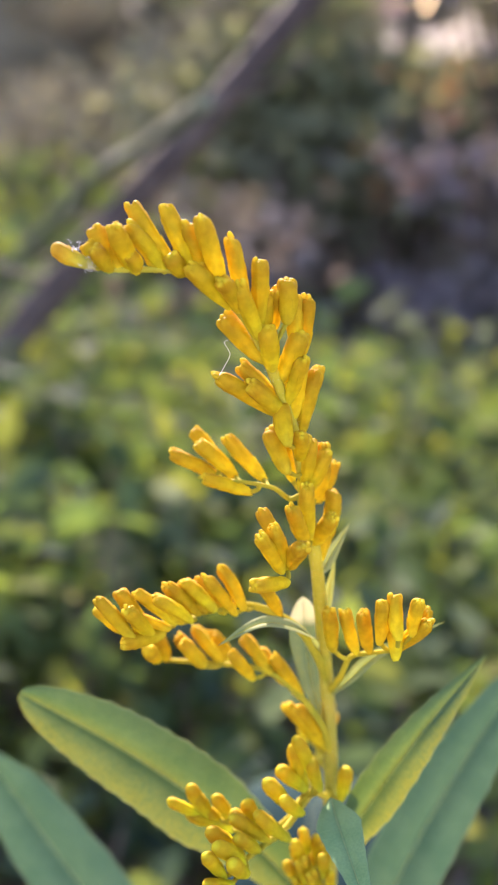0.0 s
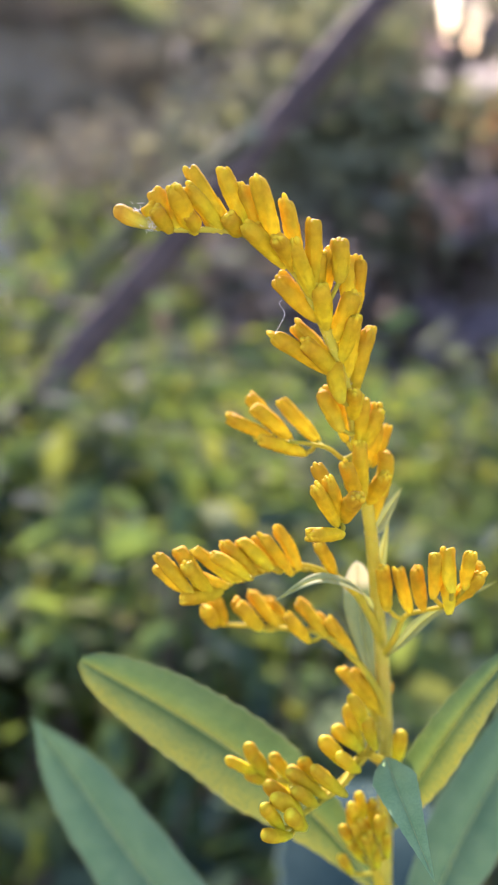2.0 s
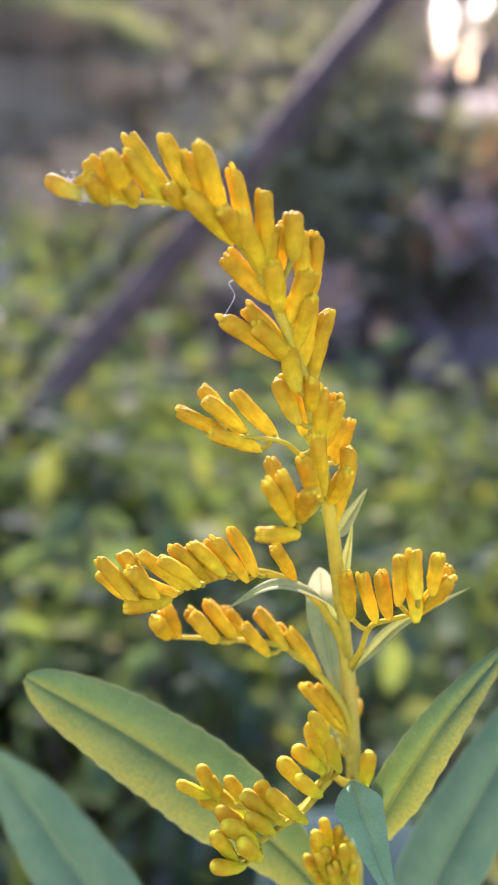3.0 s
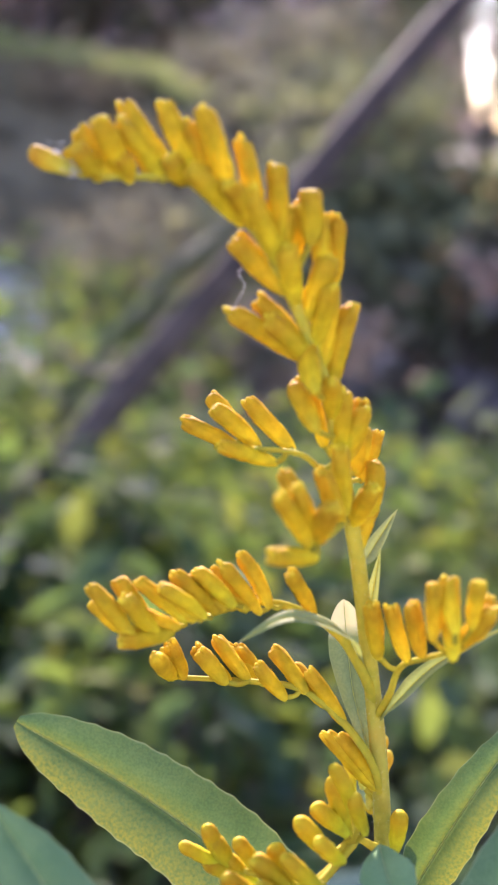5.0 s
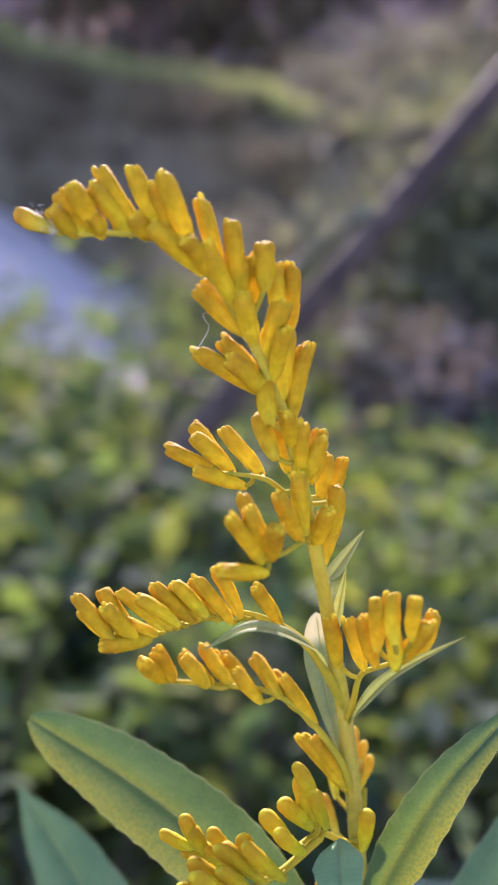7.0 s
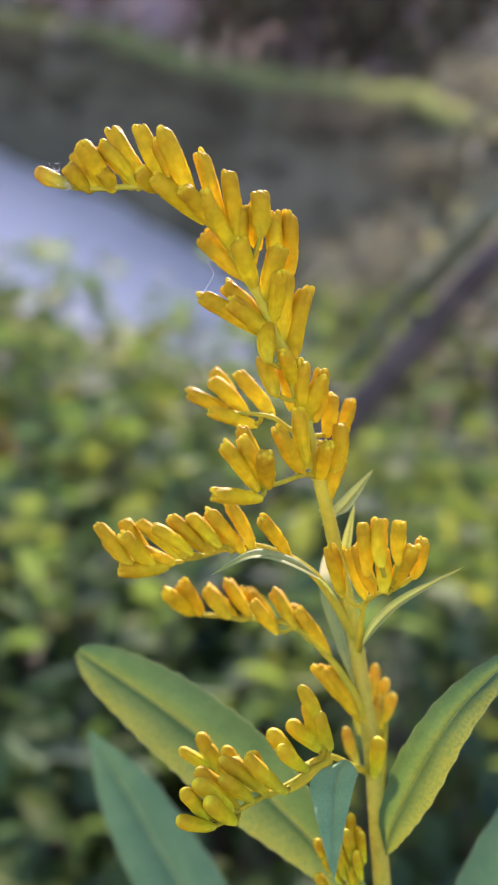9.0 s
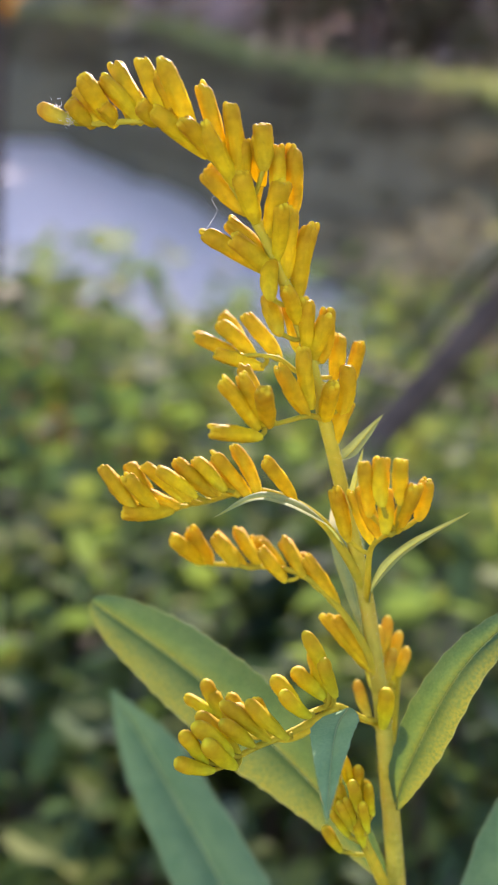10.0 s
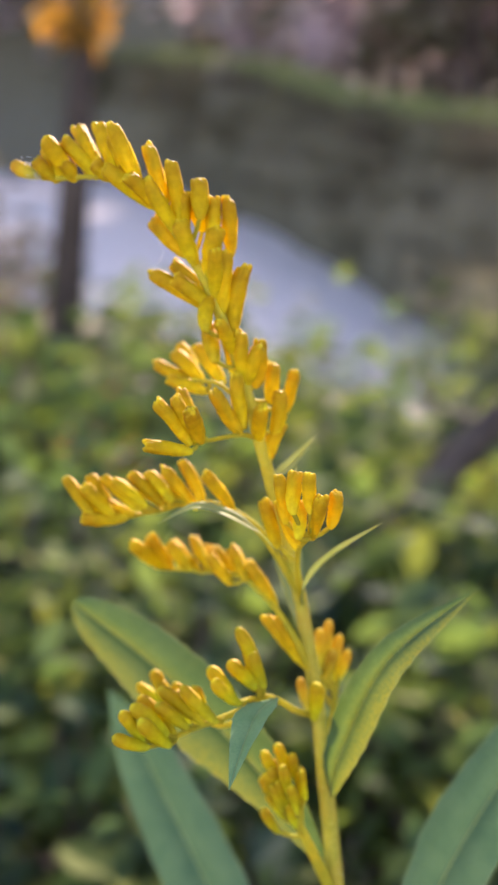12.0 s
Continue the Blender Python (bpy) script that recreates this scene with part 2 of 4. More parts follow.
def ground_material():
    m, nodes, links = shader("earth and grass")
    out, skin = node(nodes, "OutputMaterial"), node(nodes, "BsdfPrincipled", Roughness=0.9)
    soil = ramp(nodes, [(0.35, (0.17, 0.132, 0.122)), (0.65, (0.27, 0.215, 0.195))])
    links.new(noise_at(nodes, links, 14.0, 6.0), soil.inputs[0])
    grass = ramp(nodes, [(0.3, (0.17, 0.148, 0.12)), (0.7, (0.235, 0.21, 0.16))])
    links.new(noise_at(nodes, links, 3.0, 6.0), grass.inputs[0])
    where = ramp(nodes, [(0.4, (0, 0, 0)), (0.6, (1, 1, 1))])
    links.new(noise_at(nodes, links, 0.6, 4.0), where.inputs[0])
    litter = mixed(nodes, links, where.outputs[0], soil.outputs[0], grass.outputs[0])
    # a darker brown that sets in beyond the litter of the thicket
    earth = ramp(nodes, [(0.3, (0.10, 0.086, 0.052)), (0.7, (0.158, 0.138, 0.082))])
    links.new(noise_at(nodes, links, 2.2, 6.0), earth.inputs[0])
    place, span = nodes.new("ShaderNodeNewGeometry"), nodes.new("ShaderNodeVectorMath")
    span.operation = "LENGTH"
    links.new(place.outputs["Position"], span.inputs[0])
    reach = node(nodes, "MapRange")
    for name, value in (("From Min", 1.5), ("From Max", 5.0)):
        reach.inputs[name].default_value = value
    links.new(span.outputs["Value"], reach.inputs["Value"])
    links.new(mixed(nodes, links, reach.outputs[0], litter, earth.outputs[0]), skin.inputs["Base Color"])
    relief = node(nodes, "Bump", Strength=0.8, Distance=0.05)
    links.new(noise_at(nodes, links, 9.0, 6.0), relief.inputs["Height"])
    links.new(relief.outputs[0], skin.inputs["Normal"])
    links.new(skin.outputs[0], out.inputs[0])
    return m


def water_material():
    m, nodes, links = shader("river water")
    out, skin = node(nodes, "OutputMaterial"), node(nodes, "BsdfPrincipled", Roughness=0.3)
    # the sheen of the sky is put into this pale base colour
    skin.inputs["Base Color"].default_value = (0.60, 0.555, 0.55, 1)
    skin.inputs["IOR"].default_value = 1.33
    place, scale = nodes.new("ShaderNodeNewGeometry"), nodes.new("ShaderNodeMapping")
    links.new(place.outputs["Position"], scale.inputs[0])
    wave = node(nodes, "TexNoise", Scale=5.0, Detail=4.0)
    links.new(scale.outputs[0], wave.inputs["Vector"])
    relief = node(nodes, "Bump", Strength=0.9, Distance=0.06)
    links.new(wave.outputs[0], relief.inputs["Height"])
    links.new(relief.outputs[0], skin.inputs["Normal"])
    links.new(skin.outputs[0], out.inputs[0])
    return m


# ---------------------------------------------------------------- helpers for meshes
def mesh_of(name, vertices, faces, material, uvs=None, smooth=True):
    data = bpy.data.meshes.new(name)
    data.from_pydata([tuple(v) for v in vertices], [], faces)
    if uvs is not None:
        layer = data.uv_layers.new(name="uv")
        index = np.empty(len(data.loops), int)
        data.loops.foreach_get("vertex_index", index)
        layer.data.foreach_set("uv", np.asarray(uvs, float)[index].ravel())
    data.materials.append(material)
    if smooth:
        data.polygons.foreach_set("use_smooth", [True] * len(data.polygons))
    data.update()
    return data


def part(name, data, parent, label="", kind=""):
    ob = new(name, data)
    ob.parent = parent
    return tagged(ob, label=label, kind=kind)


def thing(name, at, label, category, group="", kind=""):
    ob = new(name)
    ob.location = at
    ob.empty_display_size = 0.02
    return tagged(ob, label, category, group, kind)


def smooth_line(points, steps=8):
    """A Catmull-Rom line through the points."""
    p = [Vector(q) for q in points]
    p = [2 * p[0] - p[1], *p, 2 * p[-1] - p[-2]]
    line = []
    for a, b, c, d in zip(p, p[1:], p[2:], p[3:]):
        for s in range(steps):
            t = s / steps
            line.append(0.5 * ((2 * b) + (c - a) * t + (2 * a - 5 * b + 4 * c - d) * t * t + (3 * b - a - 3 * c + d) * t ** 3))
    return [*line, p[-2]]


def tube(vertices, faces, line, radii, sides=10, ridge=0.0):
    """Adds a tapering tube along a line to the lists, closed at its ends."""
    first = len(vertices)
    side = Vector((0, 0, 1))
    for n, at in enumerate(line):
        way = (line[min(n + 1, len(line) - 1)] - line[max(n - 1, 0)]).normalized()
        a = way.cross(side if abs(way.dot(side)) < 0.9 else Vector((1, 0, 0))).normalized() if n == 0 else (a - way * a.dot(way)).normalized()
        b = way.cross(a)
        for k in range(sides):
            turn = 2 * math.pi * k / sides
            r = radii[n] * (1 + ridge * math.cos(5 * turn))
            vertices.append(at + (a * math.cos(turn) + b * math.sin(turn)) * r)
    for n in range(len(line) - 1):
        for k in range(sides):
            i, j = first + n * sides + k, first + n * sides + (k + 1) % sides
            faces.append((i, j, j + sides, i + sides))
    faces.append(tuple(first + k for k in reversed(range(sides))))
    last = first + (len(line) - 1) * sides
    faces.append(tuple(last + k for k in range(sides)))


MM = 0.001

# ---------------------------------------------------------------- ground, river, far bank
# The far shore, the near shore and the top of the far bank, by degrees to the left of the y axis.
SHORE_YAW = (-180, -25, -12, 0, 6, 10.6, 12.5, 14, 16, 18.5, 21.3, 24.8, 27.7, 30.3, 36, 60, 90)
SHORE_FAR = (2.6, 2.6, 2.6, 3.6, 5.5, 8.1, 9.8, 10.7, 11.8, 15.5, 20.5, 33.5, 60, 150, 200, 260, 300)
NEAR_YAW = (6, 8, 10.6, 12.5, 20, 30, 40, 90, 91)
NEAR_FAR = (5.48, 6.4, 6.0, 5.0, 6.0, 8.0, 10.0, 14.0, 2000.0)
TOP_YAW = (-20, -12, -10.5, -5.5, -4, 0, 3, 6, 10.5, 14, 18.8, 21, 23.5, 27.5, 40)
TOP_RISE = (-2.0, -2.0, -5.0, -5.0, -2.0, -1.2, -0.4, 0.7, 1.5, 1.8, 2.2, 3.0, 3.8, 4.2, 4.2)
WATER = -0.6


def shore_at(yaw):
    """How far away the far shore lies in a direction."""
    return float(np.interp(yaw, SHORE_YAW, SHORE_FAR))


def bank_at(yaw):
    """How wide the far bank is, from the shore to its top."""
    return float(np.interp(shore_at(yaw), (2.4, 10, 20, 60, 150), (1.2, 2.2, 3.6, 9.0, 24.0)))


def height(x, y):
    """The land: our bank, the river bed, and the steep far bank, which comes round to the near side on the right."""
    far, yaw = math.hypot(x, y), math.degrees(math.atan2(-x, y))
    shore, wide = shore_at(yaw), bank_at(yaw)
    near = shore - 0.02 if -91 < yaw < 6 else float(np.interp(yaw, NEAR_YAW, NEAR_FAR)) if yaw > 0 else 2000.0
    low = float(np.interp(yaw, (7, 10), (-0.35, WATER - 0.15)))
    beyond, before = far - shore, near - far
    if before > 0:
        t = min(1.0, before / 1.1)
        return low + (0.0 - low) * t * t * (3 - 2 * t) + 0.03 * noise.noise((x * 2, y * 2, 0.0)) * t
    if beyond > 0:
        rise = EYE - low + (shore + wide) * math.tan(radians(float(np.interp(yaw, TOP_YAW, TOP_RISE))))
        t = min(1.0, beyond / wide)
        rough = 0.1 * noise.noise((x * 0.8, y * 0.8, 3.0)) + 0.05 * noise.noise((x * 2.3, y * 2.3, 7.0))
        hill = max(0.0, min(1.0, (beyond - wide - 20) / 110)) * 0.24 * far * float(np.interp(yaw, (-10.6, -9.8, -6.4, -5.4), (1, 0, 0, 1)))
        return low + rise * (1 - (1 - t) ** 2.2) + rough * min(1, beyond) + hill
    return low


def build_ground():
    xs = np.concatenate([-np.geomspace(900, 52, 20), np.linspace(-50, -13.5, 60), np.linspace(-13, 12, 90), np.geomspace(13, 900, 20)])
    ys = np.concatenate([-np.geomspace(400, 6, 14), np.linspace(-5, 30, 140), np.linspace(30.7, 120, 90), np.geomspace(125, 900, 16)])
    vertices = [(x, y, height(x, y)) for y in ys for x in xs]
    n = len(xs)
    faces = [(j * n + i, j * n + i + 1, (j + 1) * n + i + 1, (j + 1) * n + i) for j in range(len(ys) - 1) for i in range(n - 1)]
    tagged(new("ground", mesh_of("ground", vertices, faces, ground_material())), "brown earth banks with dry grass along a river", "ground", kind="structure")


build_ground()
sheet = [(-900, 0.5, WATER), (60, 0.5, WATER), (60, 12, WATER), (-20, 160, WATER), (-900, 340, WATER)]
tagged(new("water", mesh_of("water", sheet, [(0, 1, 2, 3, 4)], water_material())), "pale river water with the bright sky's sheen put into its colour", "water", kind="structure")


# ---------------------------------------------------------------- shrubs and trees
def leaf_cloud(places, size, rng, droop=0.3):
    """Many small folded leaves at the places: four faces each."""
    n = len(places)
    spin, tip, roll = rng.uniform(0, 2 * np.pi, n), rng.normal(0.15, 0.45, n) - droop * 0.3, rng.normal(0, 0.5, n)
    length = size * rng.uniform(0.6, 1.3, n)
    out = np.stack([np.cos(spin) * np.cos(tip), np.sin(spin) * np.cos(tip), np.sin(tip)], 1)
    side = np.stack([-np.sin(spin), np.cos(spin), np.zeros(n)], 1)
    up = np.cross(out, side)
    across = side * np.cos(roll)[:, None] + up * np.sin(roll)[:, None]
    fold = np.cross(out, across)
    shape = ((0.0, 0.0, 0.0), (0.35, 0.27, 0.05), (0.75, 0.2, 0.03), (1.0, 0.0, -0.06), (0.75, -0.2, 0.03), (0.35, -0.27, 0.05), (0.5, 0.0, -0.03))
    v = np.stack([places + length[:, None] * (a * out + b * across + c * fold) for a, b, c in shape], 1).reshape(-1, 3)
    f = []
    for k in range(n):
        o = 7 * k
        f += [(o, o + 6, o + 1), (o + 1, o + 6, o + 2), (o + 2, o + 6, o + 3), (o + 3, o + 6, o + 4), (o + 4, o + 6, o + 5), (o + 5, o + 6, o)]
    return v, f


def shrub(at, top, radius, leaves, size, seed, material, label, group):
    rng = np.random.default_rng(seed)
    base = thing("shrub", at, label, "shrub", group)
    vertices, faces, places = [], [], []
    for k in range(9):
        turn, reach = rng.uniform(0, 2 * np.pi), radius * math.sqrt(rng.uniform(0.05, 1))
        end = Vector((math.cos(turn) * reach, math.sin(turn) * reach, top * rng.uniform(0.8, 1.0) * (1 - 0.15 * (reach / radius) ** 2)))
        line = smooth_line([(0, 0, -0.02), end * 0.4 + Vector((0, 0, 0.1 * top)), end * 0.75 + Vector((0, 0, 0.08 * top)), end], 4)
        tube(vertices, faces, line, [0.0035 * radius / 0.15 * (1 - 0.8 * n / len(line)) for n in range(len(line))], 5)
        for _ in range(leaves // 9):
            s = 1 - abs(rng.normal(0, 0.26))
            p = line[int(np.clip(s, 0.2, 1) * (len(line) - 1))]
            places.append(np.array(p) + rng.normal(0, 1, 3) * np.array((0.33, 0.33, 0.16)) * radius)
    v, f = leaf_cloud(np.array(places), size, rng)
    part("branch_work", mesh_of("shrub_branches", vertices, faces, bark_material), base)
    part("foliage", mesh_of("shrub_foliage", v, f, material, smooth=False), base, kind="stuff")
    return base


def plant_thicket():
    """Rings of shrubs round the goldenrod, in front of the camera; they stand higher towards the water on the left."""
    rng = np.random.default_rng(4)
    seed = 0
    for ring, (far, count) in enumerate(((0.5, 6), (0.64, 8), (0.8, 9), (1.0, 10), (1.25, 11), (1.6, 12), (2.0, 12))):
        for k in range(count):
            turn = -22 + 70 * (k + 0.5) / count + rng.uniform(-3, 3)
            yaw = radians(turn)
            r = far * rng.uniform(0.94, 1.06)
            x, y = -math.sin(yaw) * r, math.cos(yaw) * r
            seed += 1
            slope = float(np.interp(turn, (-20, 0, 11, 14, 17, 21, 25, 28, 31, 35, 48), (15.0, 16.5, 15.5, 11.0, 9.6, 9.6, 8.2, 7.2, 6.0, 5.6, 5.6)))
            if r < 1.15:
                slope = max(slope, float(np.interp(turn, (9, 14, 17, 21, 25), (17.0, 16.0, 12.5, 10.5, 8.2))))
            top = min(0.79, 1 - math.tan(radians(slope)) * r) if r < 1.3 else 1 - math.tan(radians(slope)) * r
            if ring == 0:
                top = 0.64
            shrub((x, y, height(x, y)), top * rng.uniform(0.95, 1.03) - height(x, y), 0.12 + 0.03 * ring, 140 + 22 * ring, 0.03 + 0.004 * ring, seed, shrub_material,
                  "low leafy shrub with small yellow-green leaves", "shrubs on the bank")
    for x, y, top in ((-0.15, 0.86, 0.735), (-0.21, 0.85, 0.72), (-0.27, 0.82, 0.69), (-0.33, 0.78, 0.66), (-0.11, 0.95, 0.735), (-0.17, 0.93, 0.72), (-0.135, 0.82, 0.765), (-0.165, 0.85, 0.755), (-0.195, 0.84, 0.74), (-0.43, 1.68, 0.63), (-0.40, 1.45, 0.66), (-0.52, 1.95, 0.56)):    # round the foot of the dead tree
        seed += 1
        shrub((x, y, height(x, y)), top - height(x, y), 0.12, 200, 0.036, seed, shrub_material, "low leafy shrub with small yellow-green leaves", "shrubs on the bank")


plant_thicket()


def aim(yaw, far, z=None):
    """A place on the ground at so many degrees to the left and metres away, or at the height z."""
    x, y = -math.sin(radians(yaw)) * far, math.cos(radians(yaw)) * far
    return (x, y, height(x, y) if z is None else z)


def plant_far_bank():
    """Brush on the bank across the water, and the nearer green brush on the slope."""
    rng = np.random.default_rng(8)
    seed = 200
    for k in range(110):
        yaw = rng.uniform(6, 32)
        shore = shore_at(yaw)
        far = shore + bank_at(yaw) * rng.uniform(0.06, 0.9)
        seed += 1
        shrub(aim(yaw, far), rng.uniform(0.06, 0.17) * far / 14, rng.uniform(0.5, 0.9) * far / 14, 300, 0.07 * far / 14, seed, dry_brush_material, "low brown-olive brush on the far bank", "brush on the far bank")
    for k in range(84):
        yaw, far = rng.uniform(-18, 13), rng.uniform(2.4, 7.5)
        seed += 1
        open_sky = -12 < yaw < -4
        if yaw > 2 and far < 4:
            far += 0.6
        if open_sky:
            far = rng.uniform(2.2, 2.7)
        shrub(aim(yaw, far), rng.uniform(0.18, 0.3) if open_sky else rng.uniform(0.35, 0.75), rng.uniform(0.22, 0.45), 260, 0.055, seed, far_leaf_material if yaw < 2 or far > 4 else shrub_material, "olive-green brush on the shaded slope", "brush on the slope")


plant_far_bank()


def plant_hedge():
    """The tall dark bushes that close the view on the right, with a gap of sky between them."""
    rng = np.random.default_rng(15)
    for k in range(26):
        yaw, far = -17 + 18 * (k + rng.uniform(0, 1)) / 26, rng.uniform(3.2, 4.6)
        spot = aim(yaw, far)
        top = 1 + far * math.tan(radians(float(np.interp(yaw, (-17, -14, -13, -3.5, -2.6, 1), (5, 4, -3.3, -3.3, 3.5, 0.5))))) * rng.uniform(0.8, 1.1)
        shrub(spot, top - spot[2], 0.3, 420, 0.06, 700 + k, hedge_material, "tall dark green bush on the shaded slope", "tall bushes on the slope")


plant_hedge()


def tree(at, tall, radius, leaves, size, seed, material, trunk, label, low=0.3, high=0.95, tilt=0.0):
    """A tapered trunk with forking limbs and a loose crown of many leaf clumps."""
    rng = np.random.default_rng(seed)
    base = thing("tree", at, label, "tree", "trees behind the river")
    vertices, faces, places = [], [], []
    lean = Vector((tilt + rng.uniform(-0.06, 0.06), rng.uniform(-0.06, 0.06), 1))
    line = smooth_line([lean * (tall * s) + Vector((rng.uniform(-1, 1), rng.uniform(-1, 1), 0)) * 0.015 * tall * s for s in (-0.02, 0.3, 0.6, 0.95)], 5)
    tube(vertices, faces, line, [trunk * (1.15 - n / len(line)) for n in range(len(line))], 9, 0.05)
    for k in range(11):
        s = low + (high - low) * (k + rng.uniform(0, 1)) / 11
        start = line[int(s * (len(line) - 1))]
        turn = rng.uniform(0, 2 * math.pi)
        reach = radius * rng.uniform(0.6, 1.1) * (1.15 - 0.6 * s)
        end = start + Vector((math.cos(turn) * reach, math.sin(turn) * reach, reach * rng.uniform(0.1, 0.6)))
        limb = smooth_line([start, (start + end) * 0.5 + Vector((0, 0, 0.08 * reach)), end], 4)
        tube(vertices, faces, limb, [trunk * 0.35 * (1.1 - n / len(limb)) for n in range(len(limb))], 6)
        for clump in range(4):
            middle = np.array(limb[int(rng.uniform(0.35, 1) * (len(limb) - 1))]) + rng.normal(0, 0.16, 3) * radius
            for _ in range(leaves // 44):
                places.append(middle + rng.normal(0, 0.15, 3) * radius)
    v, f = leaf_cloud(np.array(places), size, rng)
    part("trunk", mesh_of("tree_trunk", vertices, faces, bark_material), base)
    part("crown", mesh_of("tree_crown", v, f, material, smooth=False), base, kind="stuff")
    return base


def grass_edge():
    """Sunlit green grass along the top of the far bank: tufts of thin bent blades."""
    rng = np.random.default_rng(21)
    vertices, faces = [], []
    for _ in range(9000):
        yaw = rng.uniform(3, 31)
        far = shore_at(yaw) + bank_at(yaw) * rng.uniform(0.88, 1.25)
        foot = Vector(aim(yaw, far)) - Vector((0, 0, 0.02))
        size = 0.02 * far * rng.uniform(0.6, 1.2)
        side = Vector((1, 0.2, 0)) * size * 0.09
        lean = Vector((rng.normal(0, 0.3), rng.normal(0, 0.3), 1)) * size
        o = len(vertices)
        vertices += [foot - side, foot + side, foot + lean * 0.6 + side * 0.7, foot + lean * 0.6 - side * 0.7, foot + lean + Vector((rng.normal(0, 0.3), 0, -0.1)) * size]
        faces += [(o, o + 1, o + 2, o + 3), (o + 3, o + 2, o + 4)]
    tagged(new("grass", mesh_of("grass", vertices, faces, grass_material, smooth=False)), "sunlit green grass along the top of the far bank", "grass", kind="stuff")


grass_edge()


def plant_woods():
    rng = np.random.default_rng(12)
    for k in range(58):
        yaw = -17 + 66 * (k + rng.uniform(0, 1)) / 58
        slim = -15.5 < yaw < -1.5
        if -11.5 < yaw < -5.2:
            continue
        far = (shore_at(yaw) + (8 if yaw < 12 else 7)) * (rng.uniform(1.05, 1.5) if yaw < 4 else rng.uniform(1.22, 1.7))
        tall = far * rng.uniform(0.2, 0.26)
        tree(aim(yaw, far), tall, (0.025 if slim else 0.08) * far, 760, 0.016 * far, 500 + k, (wood_leaf_material, wood_leaf_material, dry_brush_material)[k % 3], 0.006 * far, "leafy riverside tree with olive foliage and haze painted in as mauve", 0.12)


plant_woods()
tree(aim(34.8, 1.7), 1.9, 0.06, 132, 0.034, 601, orange_leaf_material, 0.036, "slim dark tree with some orange-yellow leaves", 0.70, 0.74, 0.115)
tree(aim(38.5, 4.2), 3.4, 0.4, 176, 0.07, 602, far_leaf_material, 0.04, "slim dark tree on the near bank", 0.75)
for n, (yaw, far, top) in enumerate(((38.2, 1.75, 0.97), (41.5, 1.9, 1.15), (45, 1.9, 1.3), (40.5, 2.5, 1.2))):
    spot = aim(yaw, far)
    shrub(spot, top - spot[2], 0.15, 420, 0.036, 640 + n, far_leaf_material, "tall dark green bush on the near bank", "tall bushes")
tree(aim(-7.9, 7.0), 1.7, 0.4, 132, 0.085, 603, hedge_material, 0.045, "thin sparse tree against the bright sky", 0.1)
tree(aim(-8.0, 9.0), 3.2, 1.0, 1700, 0.13, 604, hedge_material, 0.05, "leafy riverside tree with dark olive foliage", 0.36)
shrub(aim(29.3, 1.26), 0.84, 0.045, 72, 0.026, 611, red_leaf_material, "thin seedling with red autumn leaves", "")
shrub(aim(36.6, 2.6), 0.92, 0.26, 300, 0.05, 612, dry_brush_material, "dark brown bush beside the river", "")
for n, (yaw, far, z) in enumerate(((-7.8, 3.0, 0.92), (-5.0, 4.4, 1.0), (-9.9, 3.2, 1.0))):
    spot = aim(yaw, far)
    shrub(spot, z - spot[2], 0.10, 18, 0.05, 620 + n, red_leaf_material, "brush with dull red autumn leaves", "red brush on the slope")


def fallen(points, thick, material, label, category, name, seed):
    """A leaning bare trunk with stubs of broken limbs."""
    rng = np.random.default_rng(seed)
    line = smooth_line(points, 10)
    vertices, faces = [], []
    tube(vertices, faces, line, [thick * (1.1 - 0.35 * n / len(line)) * (1 + 0.08 * rng.uniform(-1, 1)) for n in range(len(line))], 12, 0.04)
    ob = new(name, mesh_of(name, vertices, faces, material))
    tagged(ob, label, category)
    for k in range(3):
        v, f = [], []
        at = line[int(len(line) * (0.45 + 0.17 * k))]
        out = Vector((rng.uniform(-1, 1), rng.uniform(-0.5, 0.5), rng.uniform(-0.3, 0.8))).normalized()
        tube(v, f, smooth_line([at, at + out * thick * 3, at + out * thick * 5 + Vector((0, 0, thick))], 3), [thick * 0.3 * (1 - 0.1 * n) for n in range(7)], 6)
        part("limb_stub", mesh_of("limb_stub", v, f, material), ob)
    return ob


fallen([(-0.70, 0.62, -0.02), (-0.362, 0.85, 0.45), (-0.178, 0.978, 0.70), (-0.024, 1.081, 0.90), (0.049, 1.133, 1.0), (0.30, 1.31, 1.34)], 0.0165, bark_material, "bare leaning dead trunk with grey-brown bark", "dead tree", "dead_tree", 3)
fallen([(-0.52, 1.42, -0.02), (-0.31, 1.33, 0.56), (-0.15, 1.15, 0.8), (-0.075, 0.95, 0.878), (-0.022, 0.79, 0.933)], 0.0085, green_stem_material, "slender leaning green stem", "sapling", "sapling", 5)

# ---------------------------------------------------------------- goldenrod
PLANT = Vector((0.0105, 0.1235, 0.0))
NODE = 0.88                     # metres above the ground of the point from which the sprays are given, in millimetres
goldenrod = thing("goldenrod", PLANT, "flowering goldenrod with golden yellow buds and green lance-shaped leaves", "plant")


LEANING = Matrix.Rotation(radians(LEAN), 3, "Y")      # the flower stem leans to the left


def upright(p):
    return Vector((p[0] * MM, p[1] * MM, NODE + p[2] * MM))


def local(p):
    """A place on the plant, which leans to the left as a whole."""
    eye = Vector((0, 0, EYE)) - PLANT
    return LEANING @ (upright(p) - eye) + eye


